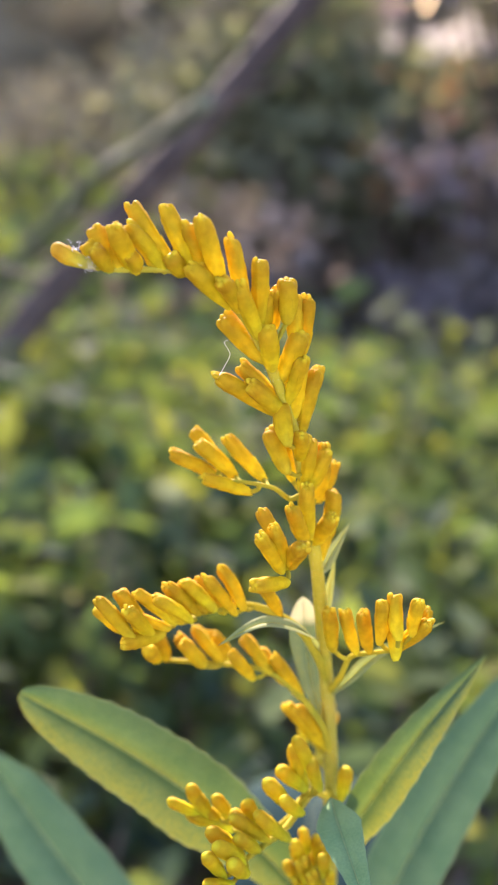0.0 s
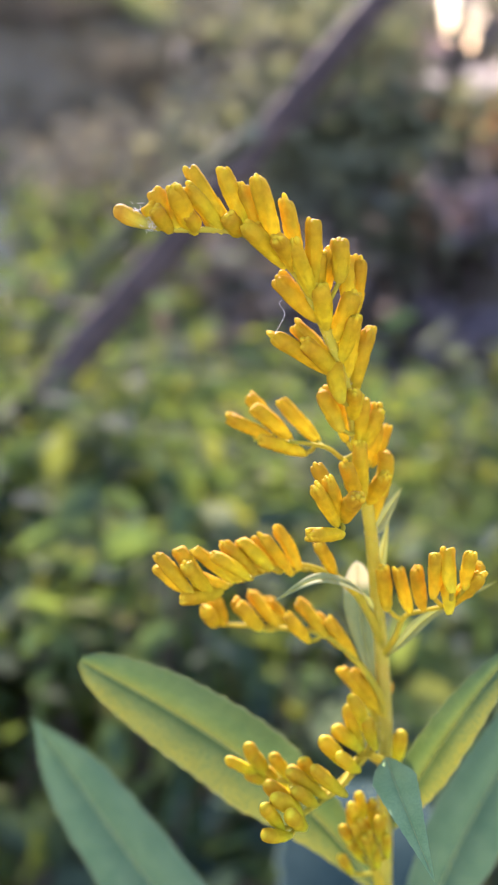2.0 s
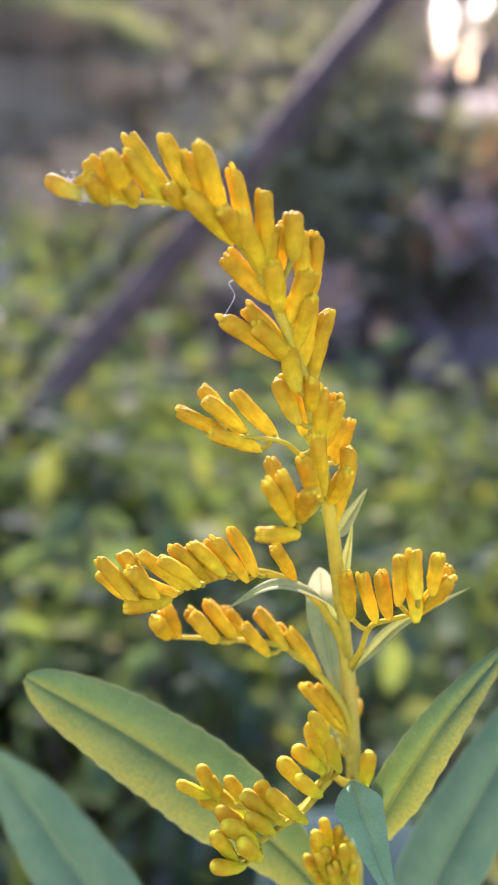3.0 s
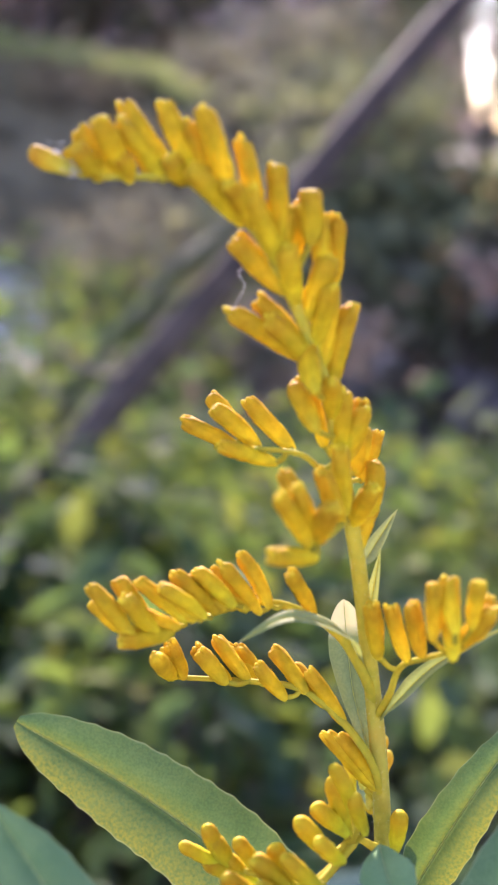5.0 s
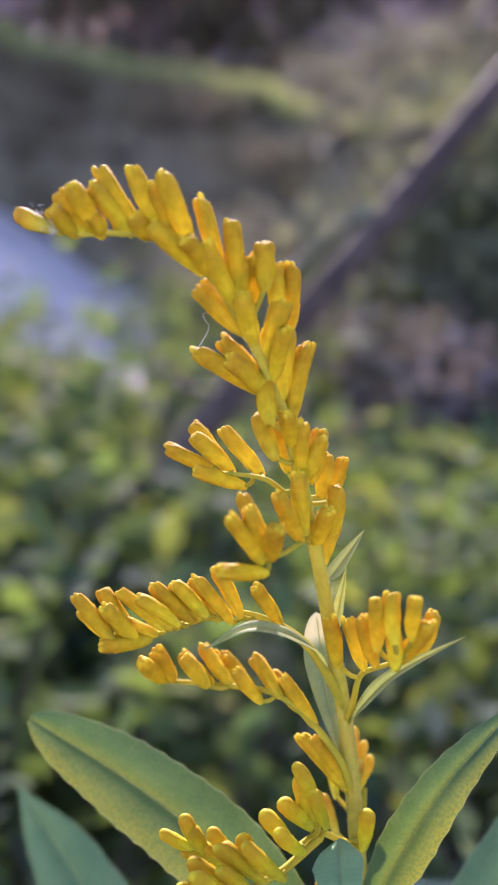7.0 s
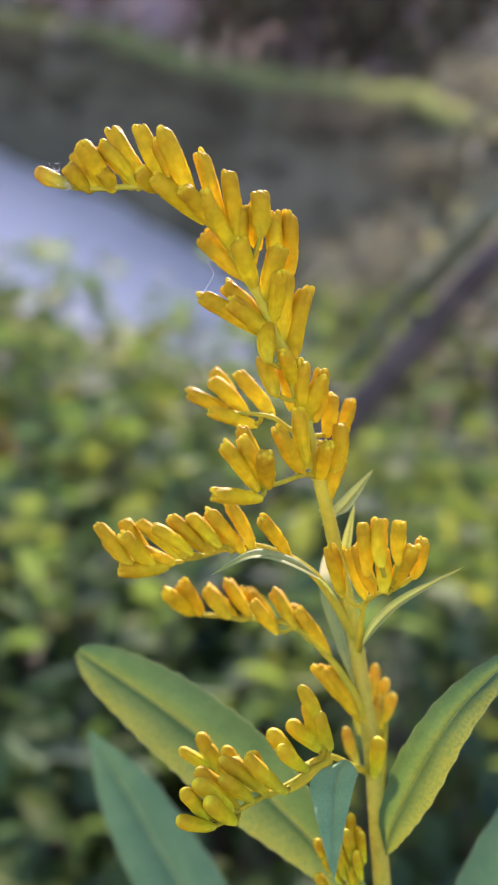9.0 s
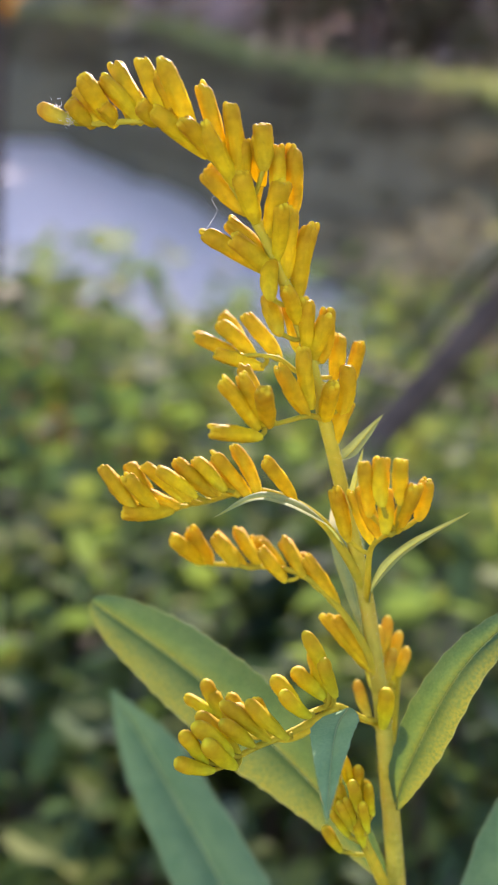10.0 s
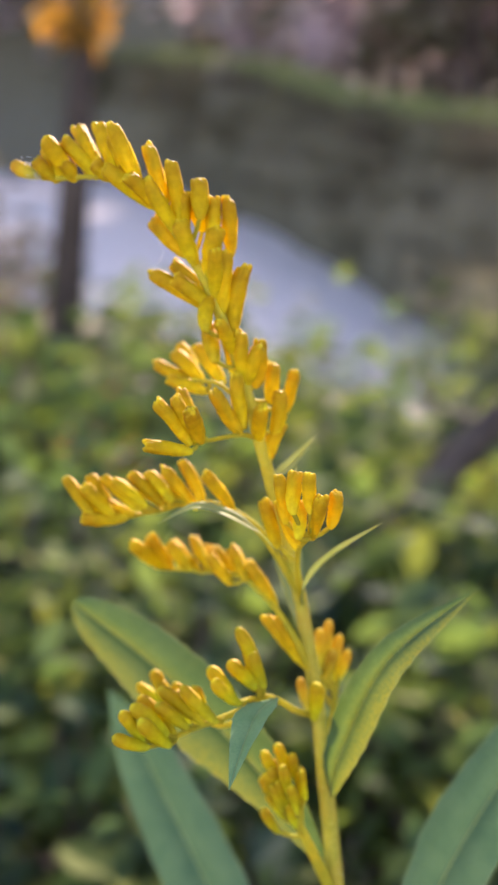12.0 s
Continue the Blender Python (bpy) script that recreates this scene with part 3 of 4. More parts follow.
STEM = [(-84, 2, -878), (-51, 3, -600), (-17, 4, -300), (-1, 2.5, -120), (0.9, 2, -60), (0.8, 1.5, -2), (0.7, 1.3, 10), (0.6, 1.2, 20.7), (0.2, 0.8, 29.6), (-0.4, 0.7, 37.3), (-1.3, -0.6, 46.5), (-2.2, -2.0, 55.4),
        (-3.0, -2.4, 60.5), (-4.1, -2.9, 67.9), (-5.5, -3.8, 74.5), (-8, -4.7, 82), (-11.5, -6.5, 88.9), (-17.2, -7.1, 93.2), (-24.7, -8.3, 94.0), (-27.5, -8.6, 94.8)]


def build_stem():
    line = smooth_line([local(p) for p in STEM], 8)
    radii = [MM * float(np.interp((p.z - NODE) / MM, (-880, -100, 0, 40, 60, 85, 93), (2.2, 1.45, 1.15, 0.88, 0.78, 0.62, 0.32))) for p in line]
    vertices, faces = [], []
    tube(vertices, faces, line, radii, 20, 0.03)
    stem = part("stem", mesh_of("stem", vertices, faces, stem_material), goldenrod, "hairy yellow-green upright stem")
    rng = np.random.default_rng(2)
    vertices, faces = [], []
    for _ in range(3200):
        z = NODE + MM * rng.uniform(-60, 88)
        n = min(range(len(line)), key=lambda k: abs(line[k].z - z))
        n = min(max(n, 1), len(line) - 2)
        way = (line[n + 1] - line[n - 1]).normalized()
        a = way.orthogonal().normalized()
        out = (Matrix.Rotation(rng.uniform(0, 2 * math.pi), 3, way) @ a)
        foot = line[n] + way * rng.uniform(-0.5, 0.5) * (line[n + 1] - line[n]).length + out * radii[n] * 0.98
        tip = foot + (out + way * rng.uniform(-0.2, 0.9) + way.cross(out) * rng.uniform(-0.4, 0.4)) * MM * rng.uniform(0.15, 0.42)
        wide = way.cross(out) * 0.012 * MM
        o = len(vertices)
        vertices += [foot - wide, foot + wide, foot + way * 0.02 * MM, tip]
        faces += [(o, o + 1, o + 3), (o + 1, o + 2, o + 3), (o + 2, o, o + 3)]
    part("hairs", mesh_of("stem_hairs", vertices, faces, hair_material), stem, "fine pale hairs", "stuff")


build_stem()


def bud_mesh(seed, material=bud_material, shut=False):
    """A closed flower head one unit long: scale-like bracts round a narrow cup, from which blunt florets stand."""
    rng = np.random.default_rng(seed)
    vertices, faces = [], []
    sides = 12
    profile = ((0.0, 0.09), (0.05, 0.14), (0.2, 0.21), (0.4, 0.25), (0.62, 0.275), (0.8, 0.275), (0.9, 0.235), (0.95, 0.14), (0.965, 0.03))
    if shut:
        profile = ((0.0, 0.09), (0.05, 0.12), (0.2, 0.17), (0.4, 0.22), (0.62, 0.26), (0.8, 0.265), (0.9, 0.23), (0.97, 0.14), (1.0, 0.03))
    for z, r in profile:
        for k in range(sides):
            turn = 2 * math.pi * k / sides
            vertices.append(Vector((r * math.cos(turn), r * math.sin(turn), z)))
    for n in range(len(profile) - 1):
        for k in range(sides):
            i, j = n * sides + k, n * sides + (k + 1) % sides
            faces.append((i, j, j + sides, i + sides))
    faces.append(tuple(reversed(range(sides))))
    faces.append(tuple((len(profile) - 1) * sides + k for k in range(sides)))
    # bracts in three rows, each a pointed scale that stands a little proud
    for row, (low, high, count, r0) in enumerate(((0.0, 0.28, 5, 0.17), (0.06, 0.46, 6, 0.235), (0.16, 0.66, 6, 0.275))):
        for k in range(count):
            turn = 2 * math.pi * (k + 0.5 * row + rng.uniform(-0.15, 0.15)) / count
            top = high + rng.uniform(-0.06, 0.06)
            half = 3.4 / count * 0.5
            o = len(vertices)
            for s, wide, off in ((0.0, 0.6, 0.0), (0.35, 1.0, 0.02), (0.7, 0.8, 0.028), (1.0, 0.12, 0.02)):
                z = low + (top - low) * s
                r = float(np.interp(z, [q[0] for q in profile], [q[1] for q in profile])) + 0.006 + off * 0.5
                for w, lift in ((-1, -0.012), (0, 0.008), (1, -0.012)):
                    a = turn + w * half * wide
                    vertices.append(Vector(((r + lift) * math.cos(a), (r + lift) * math.sin(a), z)))
            for s in range(3):
                for w in range(2):
                    i = o + s * 3 + w
                    faces.append((i, i + 1, i + 4, i + 3))
    # florets
    count = int(rng.integers(3, 6))
    for k in range(0 if shut else count + 1):
        turn = 2 * math.pi * (k + rng.uniform(-0.2, 0.2)) / count
        off = 0.128 if k < count else 0.0
        top = rng.uniform(0.93, 1.04)
        r = rng.uniform(0.115, 0.14)
        o = len(vertices)
        rings = ((0.6, 0.85), (top - 0.17, 1.0), (top - 0.075, 0.93), (top - 0.022, 0.66), (top, 0.24))
        for z, wide in rings:
            for s in range(8):
                a = 2 * math.pi * s / 8
                vertices.append(Vector((off * math.cos(turn) * (1.0 + 0.25 * z) + r * wide * math.cos(a), off * math.sin(turn) * (1.0 + 0.25 * z) + r * wide * math.sin(a), z)))
        for n in range(4):
            for s in range(8):
                i, j = o + n * 8 + s, o + n * 8 + (s + 1) % 8
                faces.append((i, j, j + 8, i + 8))
        faces.append(tuple(o + 32 + s for s in range(8)))
    # a slight bend and an uneven, felted outline
    bend, turn = rng.uniform(0.02, 0.09), rng.uniform(0, 2 * math.pi)
    for v in vertices:
        swell = 1 + 0.13 * noise.noise((v.x * 5, v.y * 5, v.z * 4 + 10 * seed))
        v.x, v.y = v.x * swell + bend * math.cos(turn) * math.sin(math.pi * v.z), v.y * swell + bend * math.sin(turn) * math.sin(math.pi * v.z)
    return mesh_of("flower_bud", vertices, faces, material)


BUD_MESHES = [bud_mesh(s) for s in range(12)]
PALE_BUD_MESHES = [bud_mesh(s, pale_bud_material, True) for s in range(5)]
YOUNG_BUD_MESHES = [bud_mesh(s, young_bud_material, True) for s in range(9)]
BUD_WIDTH = 3.25 * MM


def spray(name, axis, buds, label, radius=0.5, seed=0, shapes=BUD_MESHES, plump=1.0):
    """A flower branch: its curved stalk with a short stalk to each bud, and the buds as parts of it."""
    rng = np.random.default_rng(seed + 50)
    vertices, faces = [], []
    line = smooth_line([local(p) for p in axis], 8)
    if radius:
        tube(vertices, faces, line, [MM * radius * (1 - 0.45 * n / len(line)) for n in range(len(line))], 10, 0.04)
    ends = []
    for b in buds:
        foot, tip = local(b[:3]), local(b[3:])
        foot = foot + (foot - tip) * 0.14
        near = min(range(len(line)), key=lambda k: (line[k] - foot).length + (0.4 * MM * k / len(line)))
        start = line[max(near - 2, 0)]
        gap = (line[near] - foot).length
        if gap < (3.0 if not radius else 1.3) * MM:
            foot = foot.lerp(line[near], 0.75)
        ends.append((foot, tip))
        if gap > (1.3 if radius else 3.0) * MM:
            bend = (start + foot) * 0.5 - (tip - foot).normalized() * 0.08 * (start - foot).length
            tube(vertices, faces, smooth_line([start, bend, foot + (tip - foot) * 0.06], 4), [MM * 0.28] * 9, 7)
    branch = part(name, mesh_of(name, vertices, faces, stalk_material), goldenrod, label)
    for foot, tip in ends:
        ob = part("flower_bud", shapes[int(rng.integers(len(shapes)))], branch)
        way = tip - foot
        turn = way.to_track_quat("Z", "Y").to_matrix().to_4x4() @ Matrix.Rotation(rng.uniform(0, 6.28), 4, "Z")
        wide = BUD_WIDTH * plump * rng.uniform(0.9, 1.12)
        ob.matrix_local = Matrix.Translation(foot) @ turn @ Matrix.Diagonal((wide, wide, way.length, 1))
    return branch


CREST_UPPER_BUDS = [
    (-27.3, -9, 94.2, -30.9, -8.3, 96.4),
    (-25.4, -6.5, 92.8, -26.6, -6.4, 98.2),
    (-22.5, -6.8, 92.7, -24.3, -10.2, 99),
    (-18.8, -6.2, 94.2, -23, -4.5, 100.3),
    (-19.9, -6.5, 93.3, -23.3, -7.9, 98.6),
    (-16.5, -7, 93.7, -19.4, -5.4, 100.3),
    (-14, -5.7, 89.1, -17, -9.7, 94.7),
    (-13.3, -7.4, 92.7, -15.5, -8.9, 99.8),
    (-15.1, -6.2, 93.3, -17.1, -6.5, 98.6),
    (-11, -4.2, 89.8, -12.6, -5.8, 97),
    (-8.9, -7.7, 86.8, -11.7, -8.4, 92.7),
    (-8.7, -5, 87.5, -9.3, -6.4, 94.9),
    (-7.8, -2.5, 86.4, -7.2, -4.6, 91.1),
]
CREST_LOWER_BUDS = [
    (-7.7, -6.9, 82.4, -8.6, -7, 87.6),
    (-6.4, -5.5, 87.9, -6.5, -4.9, 92.3),
    (-5.1, -4.7, 84.5, -5.6, -2.9, 90),
    (-5.8, -3.4, 81.1, -4.6, -4.8, 86.4),
    (-4.5, -1.9, 83.3, -3.9, -2.5, 89.7),
    (-8.9, -5.5, 83.1, -13.6, -4.6, 88.1),
    (-9.5, -4.7, 76.4, -14.3, -5.5, 81.5),
    (-8.6, -3.6, 77.1, -11.6, -4.3, 82.5),
    (-7.5, -6.1, 76, -10.6, -6.1, 80.8),
    (-3.5, -1.5, 74.8, -2.6, -2.1, 81.4),
    (-4.6, -3.4, 77.1, -4.6, -2.9, 83.3),
    (-6.2, -7.3, 74.4, -6.9, -4.2, 77.8),
    (-6.3, -5.5, 70.3, -8.4, -2.3, 73.9),
]
MIDDLE_BUDS = [
    (-14.7, 2.8, 66, -20.3, 3.5, 68.7),
    (-10.8, -1.1, 65.5, -16.1, -0.9, 67.2),
    (-14.7, 4.5, 68.1, -17.6, 5.8, 70.9),
    (-12.6, 1.8, 66.6, -16.9, 3, 70.3),
    (-9.1, 1, 66.7, -13.4, 3.3, 71),
    (-5.5, -2, 67.9, -6.5, -1.3, 72.8),
    (-3.8, -2.4, 66.8, -3.4, -3.7, 73.5),
    (-2.9, -1.4, 66.5, -1.8, -1.6, 72.1),
    (-1.5, 4.6, 62.1, 0.2, 4.3, 67.2),
    (-1.2, -1, 59.8, -0.3, 0.1, 65.4),
    (-2.2, 0.8, 64, -1.4, 1, 68.7),
    (-3.9, -5.9, 61.4, -5.7, -7.9, 66.8),
    (-3.4, -5.2, 62.1, -3.9, -5.1, 68.2),
]
FRONT_BUDS = [
    (-6.9, -13.7, 61.4, -9.5, -15.7, 67),
    (-6.7, -11.5, 63.3, -9.3, -9.7, 67.3),
    (-6.4, -12.9, 62.1, -8, -13.9, 67.2),
    (-6, -12.3, 61.2, -4.6, -16.5, 66),
    (-6.6, -14.6, 60.6, -10.3, -18.2, 62.1),
]
ARCH_BUDS = [
    (-24.3, -10.2, 51.2, -28.1, -9.4, 55.9),
    (-25.6, -6.9, 50, -28.7, -6.2, 52.8),
    (-23.5, -8.1, 52, -26, -7, 55.6),
    (-22.2, -8.7, 50.9, -24.6, -10.5, 55.1),
    (-19.7, -7, 51.4, -24.1, -7.2, 55.5),
    (-17.7, -7.8, 52, -21.7, -8.6, 55.3),
    (-16.9, -4.6, 51.3, -20.5, -5.5, 55.5),
    (-14.9, -5.4, 52.2, -18.5, -4.3, 55.4),
    (-12.5, -3.9, 50.9, -15.8, -5.1, 56.3),
    (-11.4, -3.6, 51.5, -14.1, -2.7, 56.5),
    (-6.9, -4.1, 50.9, -9, -6.7, 56),
    (-21.1, -7.8, 49.9, -25.4, -11.1, 50.7),
]
LOWER_BUDS = [
    (-22.9, 2.6, 40.1, -23.3, -3.1, 45.1),
    (-21.4, 3.4, 39.4, -22.2, 0.2, 45.1),
    (-17.3, 2.1, 39.8, -19.9, 2.5, 43.6),
    (-14, 2.5, 39.6, -17.8, 4.7, 43.7),
    (-16.5, -0, 40.8, -19.1, 0.3, 44.2),
    (-13.2, 7.3, 37.6, -15.6, 5.6, 42),
    (-10.2, -0.4, 39.2, -13, -0.3, 42.9),
    (-8, -0.3, 39.9, -11.4, 3.8, 42.8),
    (-4.4, 0.7, 36, -7.6, 0.9, 41.6),
    (-1.7, 0.6, 28.3, -5.8, 0.7, 34.4),
    (-1.4, 0.6, 28.8, -4.5, 0.7, 34.2),
]
SIDE_BUDS = [
    (-0.3, -5.2, 46.7, -1, -6.3, 52.7),
    (1.8, -5.9, 46.7, 0.9, -5.8, 52.2),
    (3.8, -7.7, 48.4, 2.7, -9, 53.9),
    (4.4, -12.4, 52.1, 4.3, -13, 57.7),
    (6.3, -14, 53.6, 6, -11.6, 57.6),
    (6.2, -13.1, 50.3, 5.8, -10.9, 53.9),
    (8, -13.1, 53.5, 8.5, -13.5, 58),
    (9, -9.5, 50.6, 10.2, -9.7, 54.7),
    (7.5, -9.7, 49.2, 9.9, -13.7, 55.2),
]
FOOT_BUDS = [
    (-2.5, -9.7, 30.4, -5, -9.2, 36.5),
    (-3, -7.5, 27.6, -5.1, -6.5, 33.4),
    (-1.8, -9.8, 29.4, -2.9, -9.8, 33.6),
    (-3.9, -8.6, 28.3, -7, -8.8, 31.5),
    (-5.9, -11.1, 28, -8.6, -11.2, 31.6),
    (-4.2, -12.9, 28.1, -6.6, -14.2, 31.3),
    (1.7, -2.7, 22.1, 2.3, -2.4, 26.7),
]
CLUSTER_BUDS = [
    (-8.4, -15.6, 26.4, -12.8, -17, 30.9),
    (-9.6, -17.3, 26.3, -12.1, -19.1, 29.7),
    (-11.8, -17.4, 25.9, -15.4, -17.8, 29.8),
    (-11.5, -19.2, 26.1, -14.5, -21, 30.2),
    (-13.5, -21.2, 26, -15.6, -21.8, 29.6),
    (-10.9, -19.6, 24.9, -12.5, -22.6, 29.2),
    (-12.7, -21.8, 25.3, -15.6, -24.2, 27.3),
    (-6.1, -16, 27, -9.8, -16.6, 31.2),
    (-9.6, -12.7, 25.2, -10.9, -11.7, 29),
    (-9.4, -13.9, 26.3, -12.8, -13.5, 28.8),
]
FAN_BUDS = [
    (-16.8, -10, 25.6, -20.7, -9.6, 27.3),
    (-16.2, -10.1, 25.9, -17.9, -9.7, 29.7),
    (-15.5, -10.1, 24.5, -17.3, -9.8, 28.3),
    (-14.5, -10.4, 23.9, -18.4, -9.9, 25.5),
    (-12.5, -10, 24.8, -14.9, -9.8, 28.2),
    (-13, -10.1, 23.2, -15.9, -9.9, 26.2),
]
BASE_BUDS = [
    (-2.5, -5, 11.5, -4.4, -6, 17.8),
    (-2.2, -3, 11, -3.4, -4, 18.1),
    (-1.3, -3, 10.1, -1.4, -4, 16.8),
    (-0.8, -7, 11.4, -1.2, -8, 17.7),
    (-2.1, -6, 10.2, -3.6, -7, 16.2),
    (-3.2, -4, 7.7, -5.6, -5, 13.6),
    (-1.3, -2, 7.5, -0.9, -3, 14.2),
    (-1.2, -7, 9, -2.2, -8, 14.9),
    (-2.4, -5, 6.4, -4.9, -6, 11.8),
]


def finer(buds, size=0.62):
    """Each bud parted into two smaller ones."""
    rng = np.random.default_rng(3)
    small = []
    for b in buds:
        foot, tip = Vector(b[:3]), Vector(b[3:])
        for k in range(2):
            shift = Vector(rng.uniform(-1, 1, 3)) * (0.3, 1.4)[k] - Vector((0, 0, (0, 2.2)[k]))
            small.append((*(tip + (foot - tip) * size + shift), *(tip + shift)))
    return small


def fuller(buds, back, share=1.0):
    """The buds with a second row between them, set a little behind and lower."""
    rng = np.random.default_rng(len(buds))
    row = sorted(buds, key=lambda b: b[0])
    extra = []
    for a, b in zip(row, row[1:]):
        if rng.uniform() < share and (Vector(a[:3]) - Vector(b[:3])).length < 7:
            middle = [(p + q) / 2 for p, q in zip(a, b)]
            foot, tip = Vector(middle[:3]) + Vector((0, back * 0.3, -0.3)), Vector(middle[3:]) + Vector((rng.uniform(-0.6, 0.6), back, -0.7))
            extra.append((*foot, *(foot + (tip - foot) * 0.92)))
    return [*buds, *extra]


crest = spray("flower_branch", STEM[-7:], CREST_UPPER_BUDS, "nodding tip set with golden buds", 0, 1, plump=1.12)
crest.children[0].data = PALE_BUD_MESHES[0]      # the last head is paler than the rest
spray("flower_branch", STEM[-9:-2], CREST_LOWER_BUDS, "upright crest crowded with golden buds", 0, 2, plump=1.18)
spray("flower_branch", [(-4.1, -2.9, 66), (-5.7, -2.1, 65.0), (-7.7, -2.5, 66.6), (-11.1, -1.5, 66.9), (-16.6, 1.4, 66.3)], MIDDLE_BUDS, "short side branch with a few slender golden buds", 0.35, 3, plump=1.02)
spray("flower_branch", [(-3, -2.4, 59.5), (-3.6, -5.5, 60.6), (-5, -10.5, 61.1), (-6.8, -13, 61.1)], FRONT_BUDS, "short front branch with a tuft of golden buds", 0.35, 4, plump=1.02)
spray("flower_branch", [(-0.5, 0.3, 38.5), (-1.7, -1.0, 42.4), (-4.2, -1.7, 47), (-8.2, -1.7, 49.7), (-13, -2.4, 50.9), (-18.9, -4, 49.8), (-24.4, -8.1, 50.6)], fuller(ARCH_BUDS, 1.6, 0.25), "arching side branch with a row of golden buds", 0.6, 5, plump=0.98)
spray("flower_branch", [(0.5, 1, 25), (-0.7, -0.5, 31.2), (-3.9, -0.2, 36.1), (-8.2, 0.4, 39.5), (-13.9, 1.8, 39.7), (-22.4, 4, 39)], fuller(LOWER_BUDS, 1.5, 0.45), "curved lower branch with golden buds", 0.5, 6, plump=0.98)
spray("flower_branch", [(-0.2, 0.8, 36), (1, -2.5, 40.5), (2, -4.2, 44.5), (4, -7.4, 47.1), (7.4, -10.7, 49.7)], SIDE_BUDS, "short side branch with upright golden buds", 0.42, 7, plump=0.94)
spray("flower_branch", [(0.6, 1.2, 20), (-0.4, -3.6, 23), (-2.8, -6.5, 26), (-5.3, -10.9, 26.9)], FOOT_BUDS, "lower branch with loose golden buds", 0.5, 8, YOUNG_BUD_MESHES, 1.05)
spray("flower_branch", [(-2.8, -6.5, 25.6), (-6.2, -13.2, 25.8), (-9.2, -15.7, 25.2), (-12, -17.9, 24.2)], CLUSTER_BUDS, "low forward branch with a dense cluster of golden buds", 0.5, 9, YOUNG_BUD_MESHES, 1.08)
spray("flower_branch", [(-2.8, -6.5, 25.4), (-7.6, -10.2, 23.2), (-13.1, -10.4, 24.5), (-17.1, -10.1, 25.3)], FAN_BUDS, "low branch with a fan of greenish golden buds", 0.45, 10, YOUNG_BUD_MESHES, 0.95)
spray("flower_branch", [(0.8, 1.5, -8), (-0.4, -3.1, 2.7), (-2.3, -4.6, 9.8)], finer(BASE_BUDS), "low bud-bearing branch with small closed greenish golden buds", 0.9, 11, YOUNG_BUD_MESHES, 0.8)


# small closed buds that fill the crest on all sides of its stem
def fill_crest():
    rng = np.random.default_rng(31)
    line = smooth_line([upright(p) for p in STEM[-9:]], 8)
    buds = []
    for k in range(16):
        n = int((0.02 + 0.66 * k / 16) * (len(line) - 2)) + 1
        way = (line[n + 1] - line[n - 1]).normalized() if n + 1 < len(line) else (line[n] - line[n - 1]).normalized()
        out = Matrix.Rotation(2.4 * k, 3, way) @ way.orthogonal().normalized()
        if out.x < -0.1:
            continue
        foot = (line[n] + out * 0.5 * MM - upright((0, 0, 0))) / MM
        rise = Vector((0, 0, 1)) if way.z < 0.4 else way
        tip = foot + (rise * 1.0 + out * rng.uniform(0.55, 0.85)).normalized() * rng.uniform(4.8, 6.0)
        buds.append((*foot, *tip))
    for k in range(9):
        n = int((0.70 + 0.27 * k / 9) * (len(line) - 2))
        foot = (line[n] - upright((0, 0, 0))) / MM + Vector((rng.uniform(-0.3, 0.3), (0.5, -0.5)[k % 2], -0.5))
        tip = foot + Vector((-0.4, (0.5, -0.4)[k % 2] * rng.uniform(0.3, 1.0), 1)).normalized() * rng.uniform(2.6, 3.8)
        buds.append((*foot, *tip))
    spray("flower_branch", STEM[-9:], buds, "crest of small closed golden buds", 0, 12, plump=1.05)


fill_crest()
BACK_BUDS = [
    (-0.9, 8, 24.9, 0.1, 9, 31),
    (-0.6, 9, 22.9, 1.3, 10, 28.5),
    (-0.5, 10, 20.8, 1.9, 11, 25.9),
    (-1.4, 7, 24.1, -0.9, 8, 30),
    (-0.6, 7, 21.4, 0.8, 8, 27),
    (-2.6, 9, 21.5, -3, 10, 27.5),
    (-2.3, 5, 18.6, -3.9, 6, 23.2),
]
spray("flower_branch", [(0.6, 1.2, 12), (1.0, 5, 18), (1.2, 8, 23)], BACK_BUDS, "branch of pale yellow buds behind the stem", 0.5, 13, PALE_BUD_MESHES, 0.95)


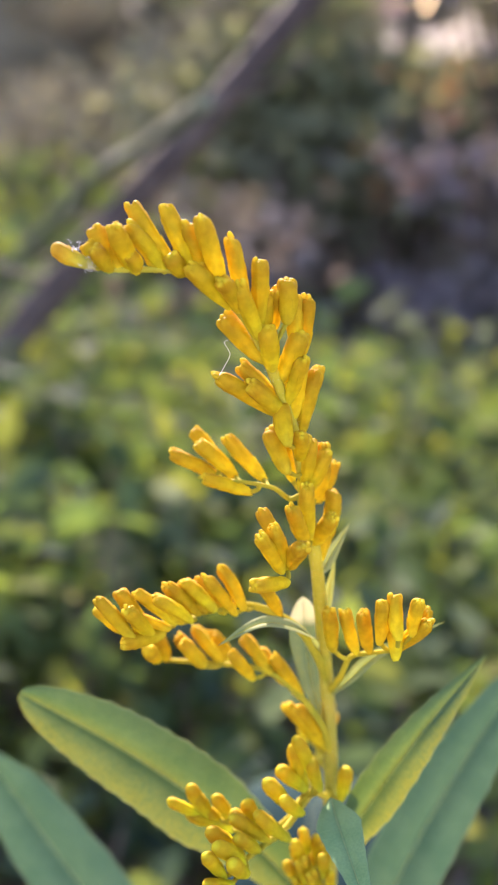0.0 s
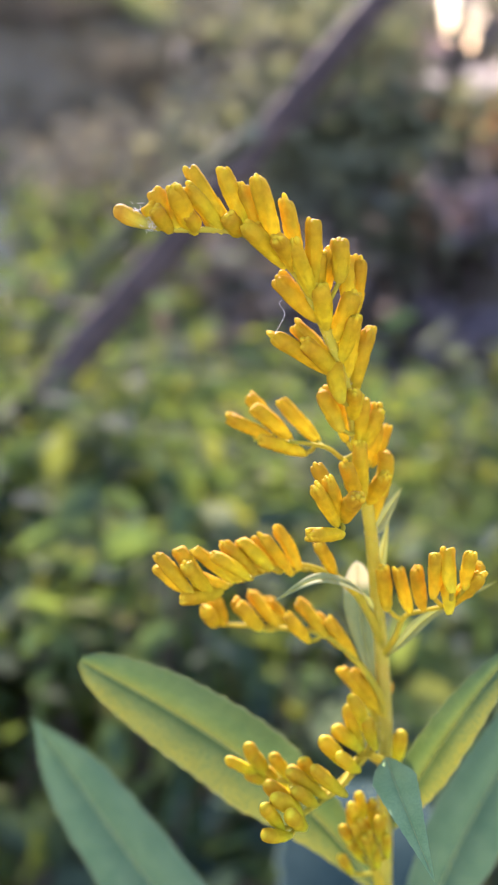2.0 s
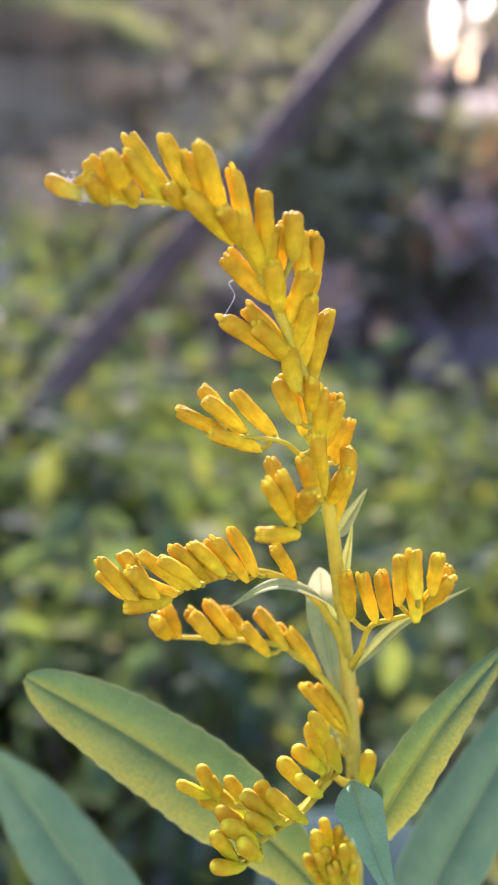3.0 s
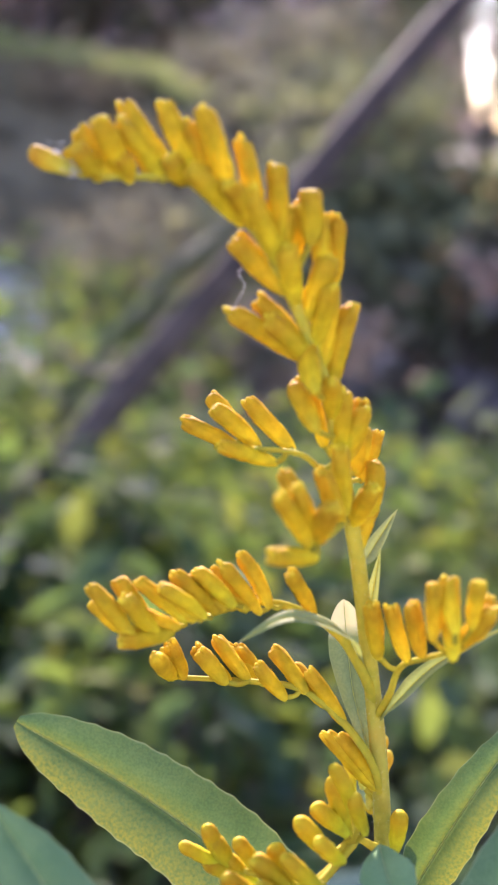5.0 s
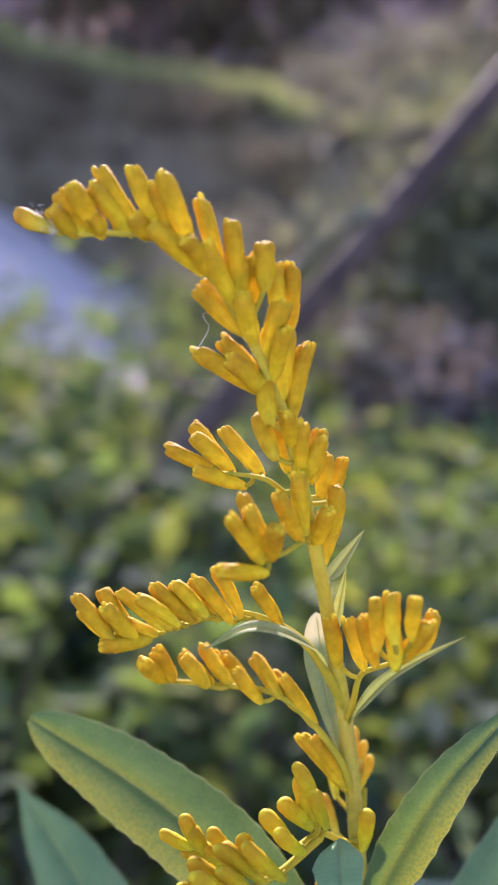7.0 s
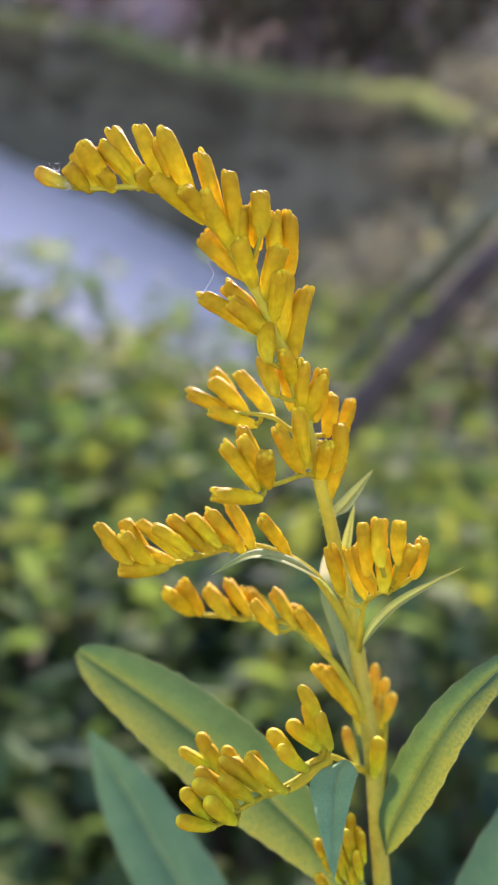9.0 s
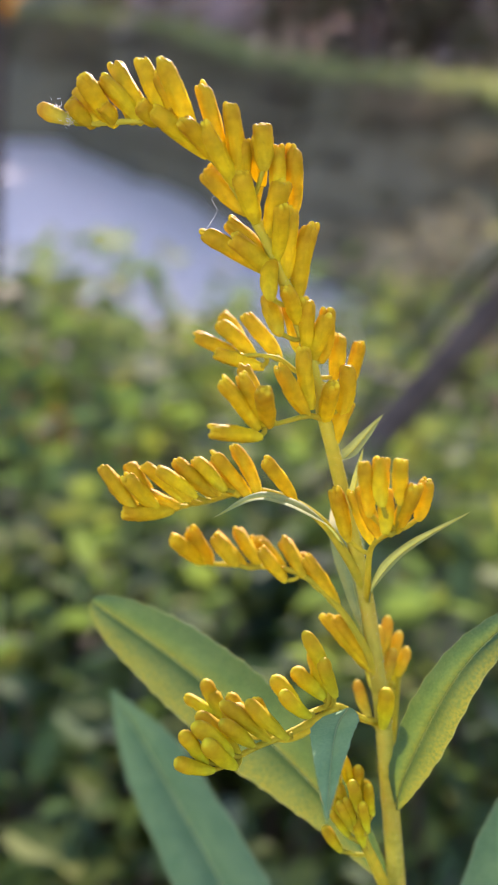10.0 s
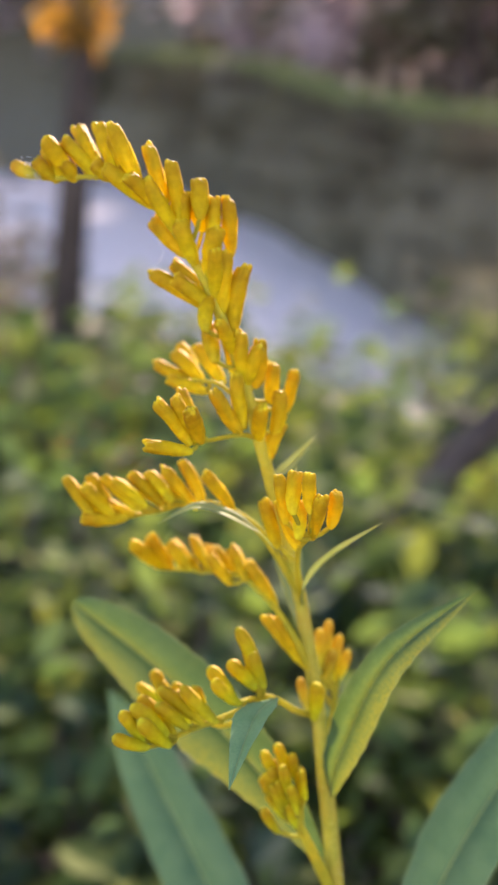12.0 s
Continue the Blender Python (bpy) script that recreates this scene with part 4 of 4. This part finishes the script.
def blade(name, rib, width, face, material, label, fold=0.1, tooth=0.3, peak=0.45, bulge=0.16, blunt=0.012, power=1.9, ease=1.0):
    """A lance-shaped leaf along its midrib, folded along it, with small teeth. face: the way its upper side looks; width in millimetres."""
    line = smooth_line([local(p) for p in rib], 14)
    face = LEANING @ Vector(face).normalized()
    vertices, faces, uvs = [], [], []
    across = 16
    n = len(line)
    for k, at in enumerate(line):
        s = k / (n - 1)
        way = (line[min(k + 1, n - 1)] - line[max(k - 1, 0)]).normalized()
        side = way.cross(face).normalized()
        up = side.cross(way)
        shape = (s / peak) ** 0.75 if s < peak else (1 - ((s - peak) / (1 - peak)) ** power) ** ease
        half = MM * width * 0.5 * max(shape, 0.03 if s < 0.5 else blunt)
        for c in range(across + 1):
            u = 2 * c / across - 1
            reach = half * u
            if c in (0, across) and 0.12 < s < 0.97 and k % 3 == 0:
                reach *= 1 + tooth * 0.12
            ripple = 0.03 * half * math.sin(9 * s * math.pi + (2 if u > 0 else 0)) * u * u
            p = at + side * reach + up * (half * (fold * abs(u) + bulge * math.sin(math.pi * abs(u) ** 0.85)) + ripple)
            vertices.append(p)
            uvs.append((c / across, s))
    for k in range(n - 1):
        for c in range(across):
            i = k * (across + 1) + c
            faces.append((i, i + 1, i + across + 2, i + across + 1))
    ob = part(name, mesh_of(name, vertices, faces, material, uvs), goldenrod, label)
    v, f = [], []
    tube(v, f, [q + side_up * 0.03 * MM for q, side_up in ((q, face) for q in line[:-2])], [MM * max(0.04, 0.014 * width * (1 - j / n)) for j in range(n - 2)], 6)
    part("midrib", mesh_of("midrib", v, f, stalk_material if material is bract_material else leaf_rib_material), ob)
    return ob


leaf_rib_material = living("pale midrib", tissue((0.25, 0.31, 0.12), (0.31, 0.36, 0.14), 600.0), 0.3, 0.5)
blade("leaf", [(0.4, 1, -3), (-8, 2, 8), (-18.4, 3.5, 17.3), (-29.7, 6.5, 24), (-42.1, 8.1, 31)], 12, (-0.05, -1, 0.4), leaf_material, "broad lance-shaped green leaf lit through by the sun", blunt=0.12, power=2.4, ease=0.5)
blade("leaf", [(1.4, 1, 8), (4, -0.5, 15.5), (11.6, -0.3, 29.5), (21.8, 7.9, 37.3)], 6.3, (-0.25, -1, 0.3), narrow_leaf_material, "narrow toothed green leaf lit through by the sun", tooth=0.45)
blade("leaf", [(1.5, 3, -45), (10, 14, -16), (24, 24, 8), (42, 34, 30)], 12, (0.0, -0.8, 0.6), blue_leaf_material, "large blue-green leaf in shade")
blade("leaf", [(-0.5, 3, -85), (-20, 18, -48), (-47.6, 34.6, -14), (-58, 37.5, 2)], 15, (0.0, -0.85, 0.5), blue_leaf_material, "large blue-green leaf in shade", 0.15)
blade("leaf", [(-5, 4, -190), (0, 75, -155), (6, 130, -128), (10, 168, -119), (13, 200, -130)], 52, (0.0, -0.35, 1), dim_leaf_material, "broad low leaf with shade and sky blue put into its colour", bulge=0.1, peak=0.6)
blade("leaf", [(-0.3, -9.5, 27.5), (0.2, -16, 28.5), (1.5, -23, 28), (3.3, -31, 26.7)], 5.4, (-0.15, -0.35, 1), pale_leaf_material, "small folded drooping leaf", 0.25, 0.3, 0.34, 0.1, power=1.25)
blade("bract", [(-0.6, 1.5, 30), (-2.5, 3.5, 37), (-3.2, 4.2, 43), (-3.6, 3.8, 48.5)], 4.2, (0.1, -1, 0.1), pale_tip_leaf_material, "grey-green rounded leaf with a whitish tip", 0.1, 0.0, 0.6, power=2.2, ease=0.6)
blade("bract", [(-1.6, -1.6, 43.5), (-3.5, -5.5, 48.5), (-8.7, -8.7, 52), (-14.1, -10.7, 50.2)], 2.2, (0, -0.3, 1), bract_material, "thin arched bract", 0.3, 0.0)
blade("bract", [(-2.2, -1.4, 54), (-1, 1.2, 54.6), (2.2, 5.0, 58.3)], 1.9, (-0.3, -0.9, 0.3), bract_material, "small pointed bract", 0.3, 0.0)
blade("bract", [(-1.2, -0.6, 47), (-0.8, 0.2, 49.5), (0.3, 1.9, 55)], 1.4, (-0.2, -1, 0.2), bract_material, "small pointed bract", 0.3, 0.0)
blade("bract", [(0, 0.6, 35.5), (2, -2.6, 40), (5.9, -2.9, 44.3), (13.5, -3.7, 49.3)], 1.8, (-0.4, -0.6, 0.8), bract_material, "long narrow bract", 0.4, 0.0)


def build_thread():
    vertices, faces = [], []
    line = smooth_line([local(p) for p in ((-14, -5.8, 81.2), (-13.2, -5.1, 82.4), (-12.6, -4.5, 83.6), (-13.2, -4.2, 84.8), (-12.7, -4.2, 85.2))], 6)
    tube(vertices, faces, line, [0.024 * MM] * len(line), 5)
    part("thread", mesh_of("thread", vertices, faces, silk_material), goldenrod, "curled pale silk thread")


build_thread()


def build_fluff():
    """The white fluff that pushes out of the last flower heads at the nodding tip."""
    rng = np.random.default_rng(77)
    vertices, faces = [], []
    for middle, count in (((-27.0, -9.0, 94.6), 34), ((-28.6, -8.6, 96.4), 14)):
        for _ in range(count):
            foot = local(Vector(middle) + Vector(rng.normal(0, 0.3, 3)))
            way = Vector((rng.normal(-0.2, 0.6), rng.normal(0, 0.6), rng.normal(0.1, 0.7))).normalized()
            line = smooth_line([foot, foot + way * 0.25 * MM, foot + way * rng.uniform(0.35, 0.7) * MM + Vector(rng.normal(0, 0.15, 3)) * MM], 2)
            tube(vertices, faces, line, [0.03 * MM, 0.03 * MM, 0.025 * MM, 0.02 * MM, 0.01 * MM], 4)
    part("fluff", mesh_of("fluff", vertices, faces, silk_material), goldenrod, "tufts of fine white fluff", "stuff")


build_fluff()
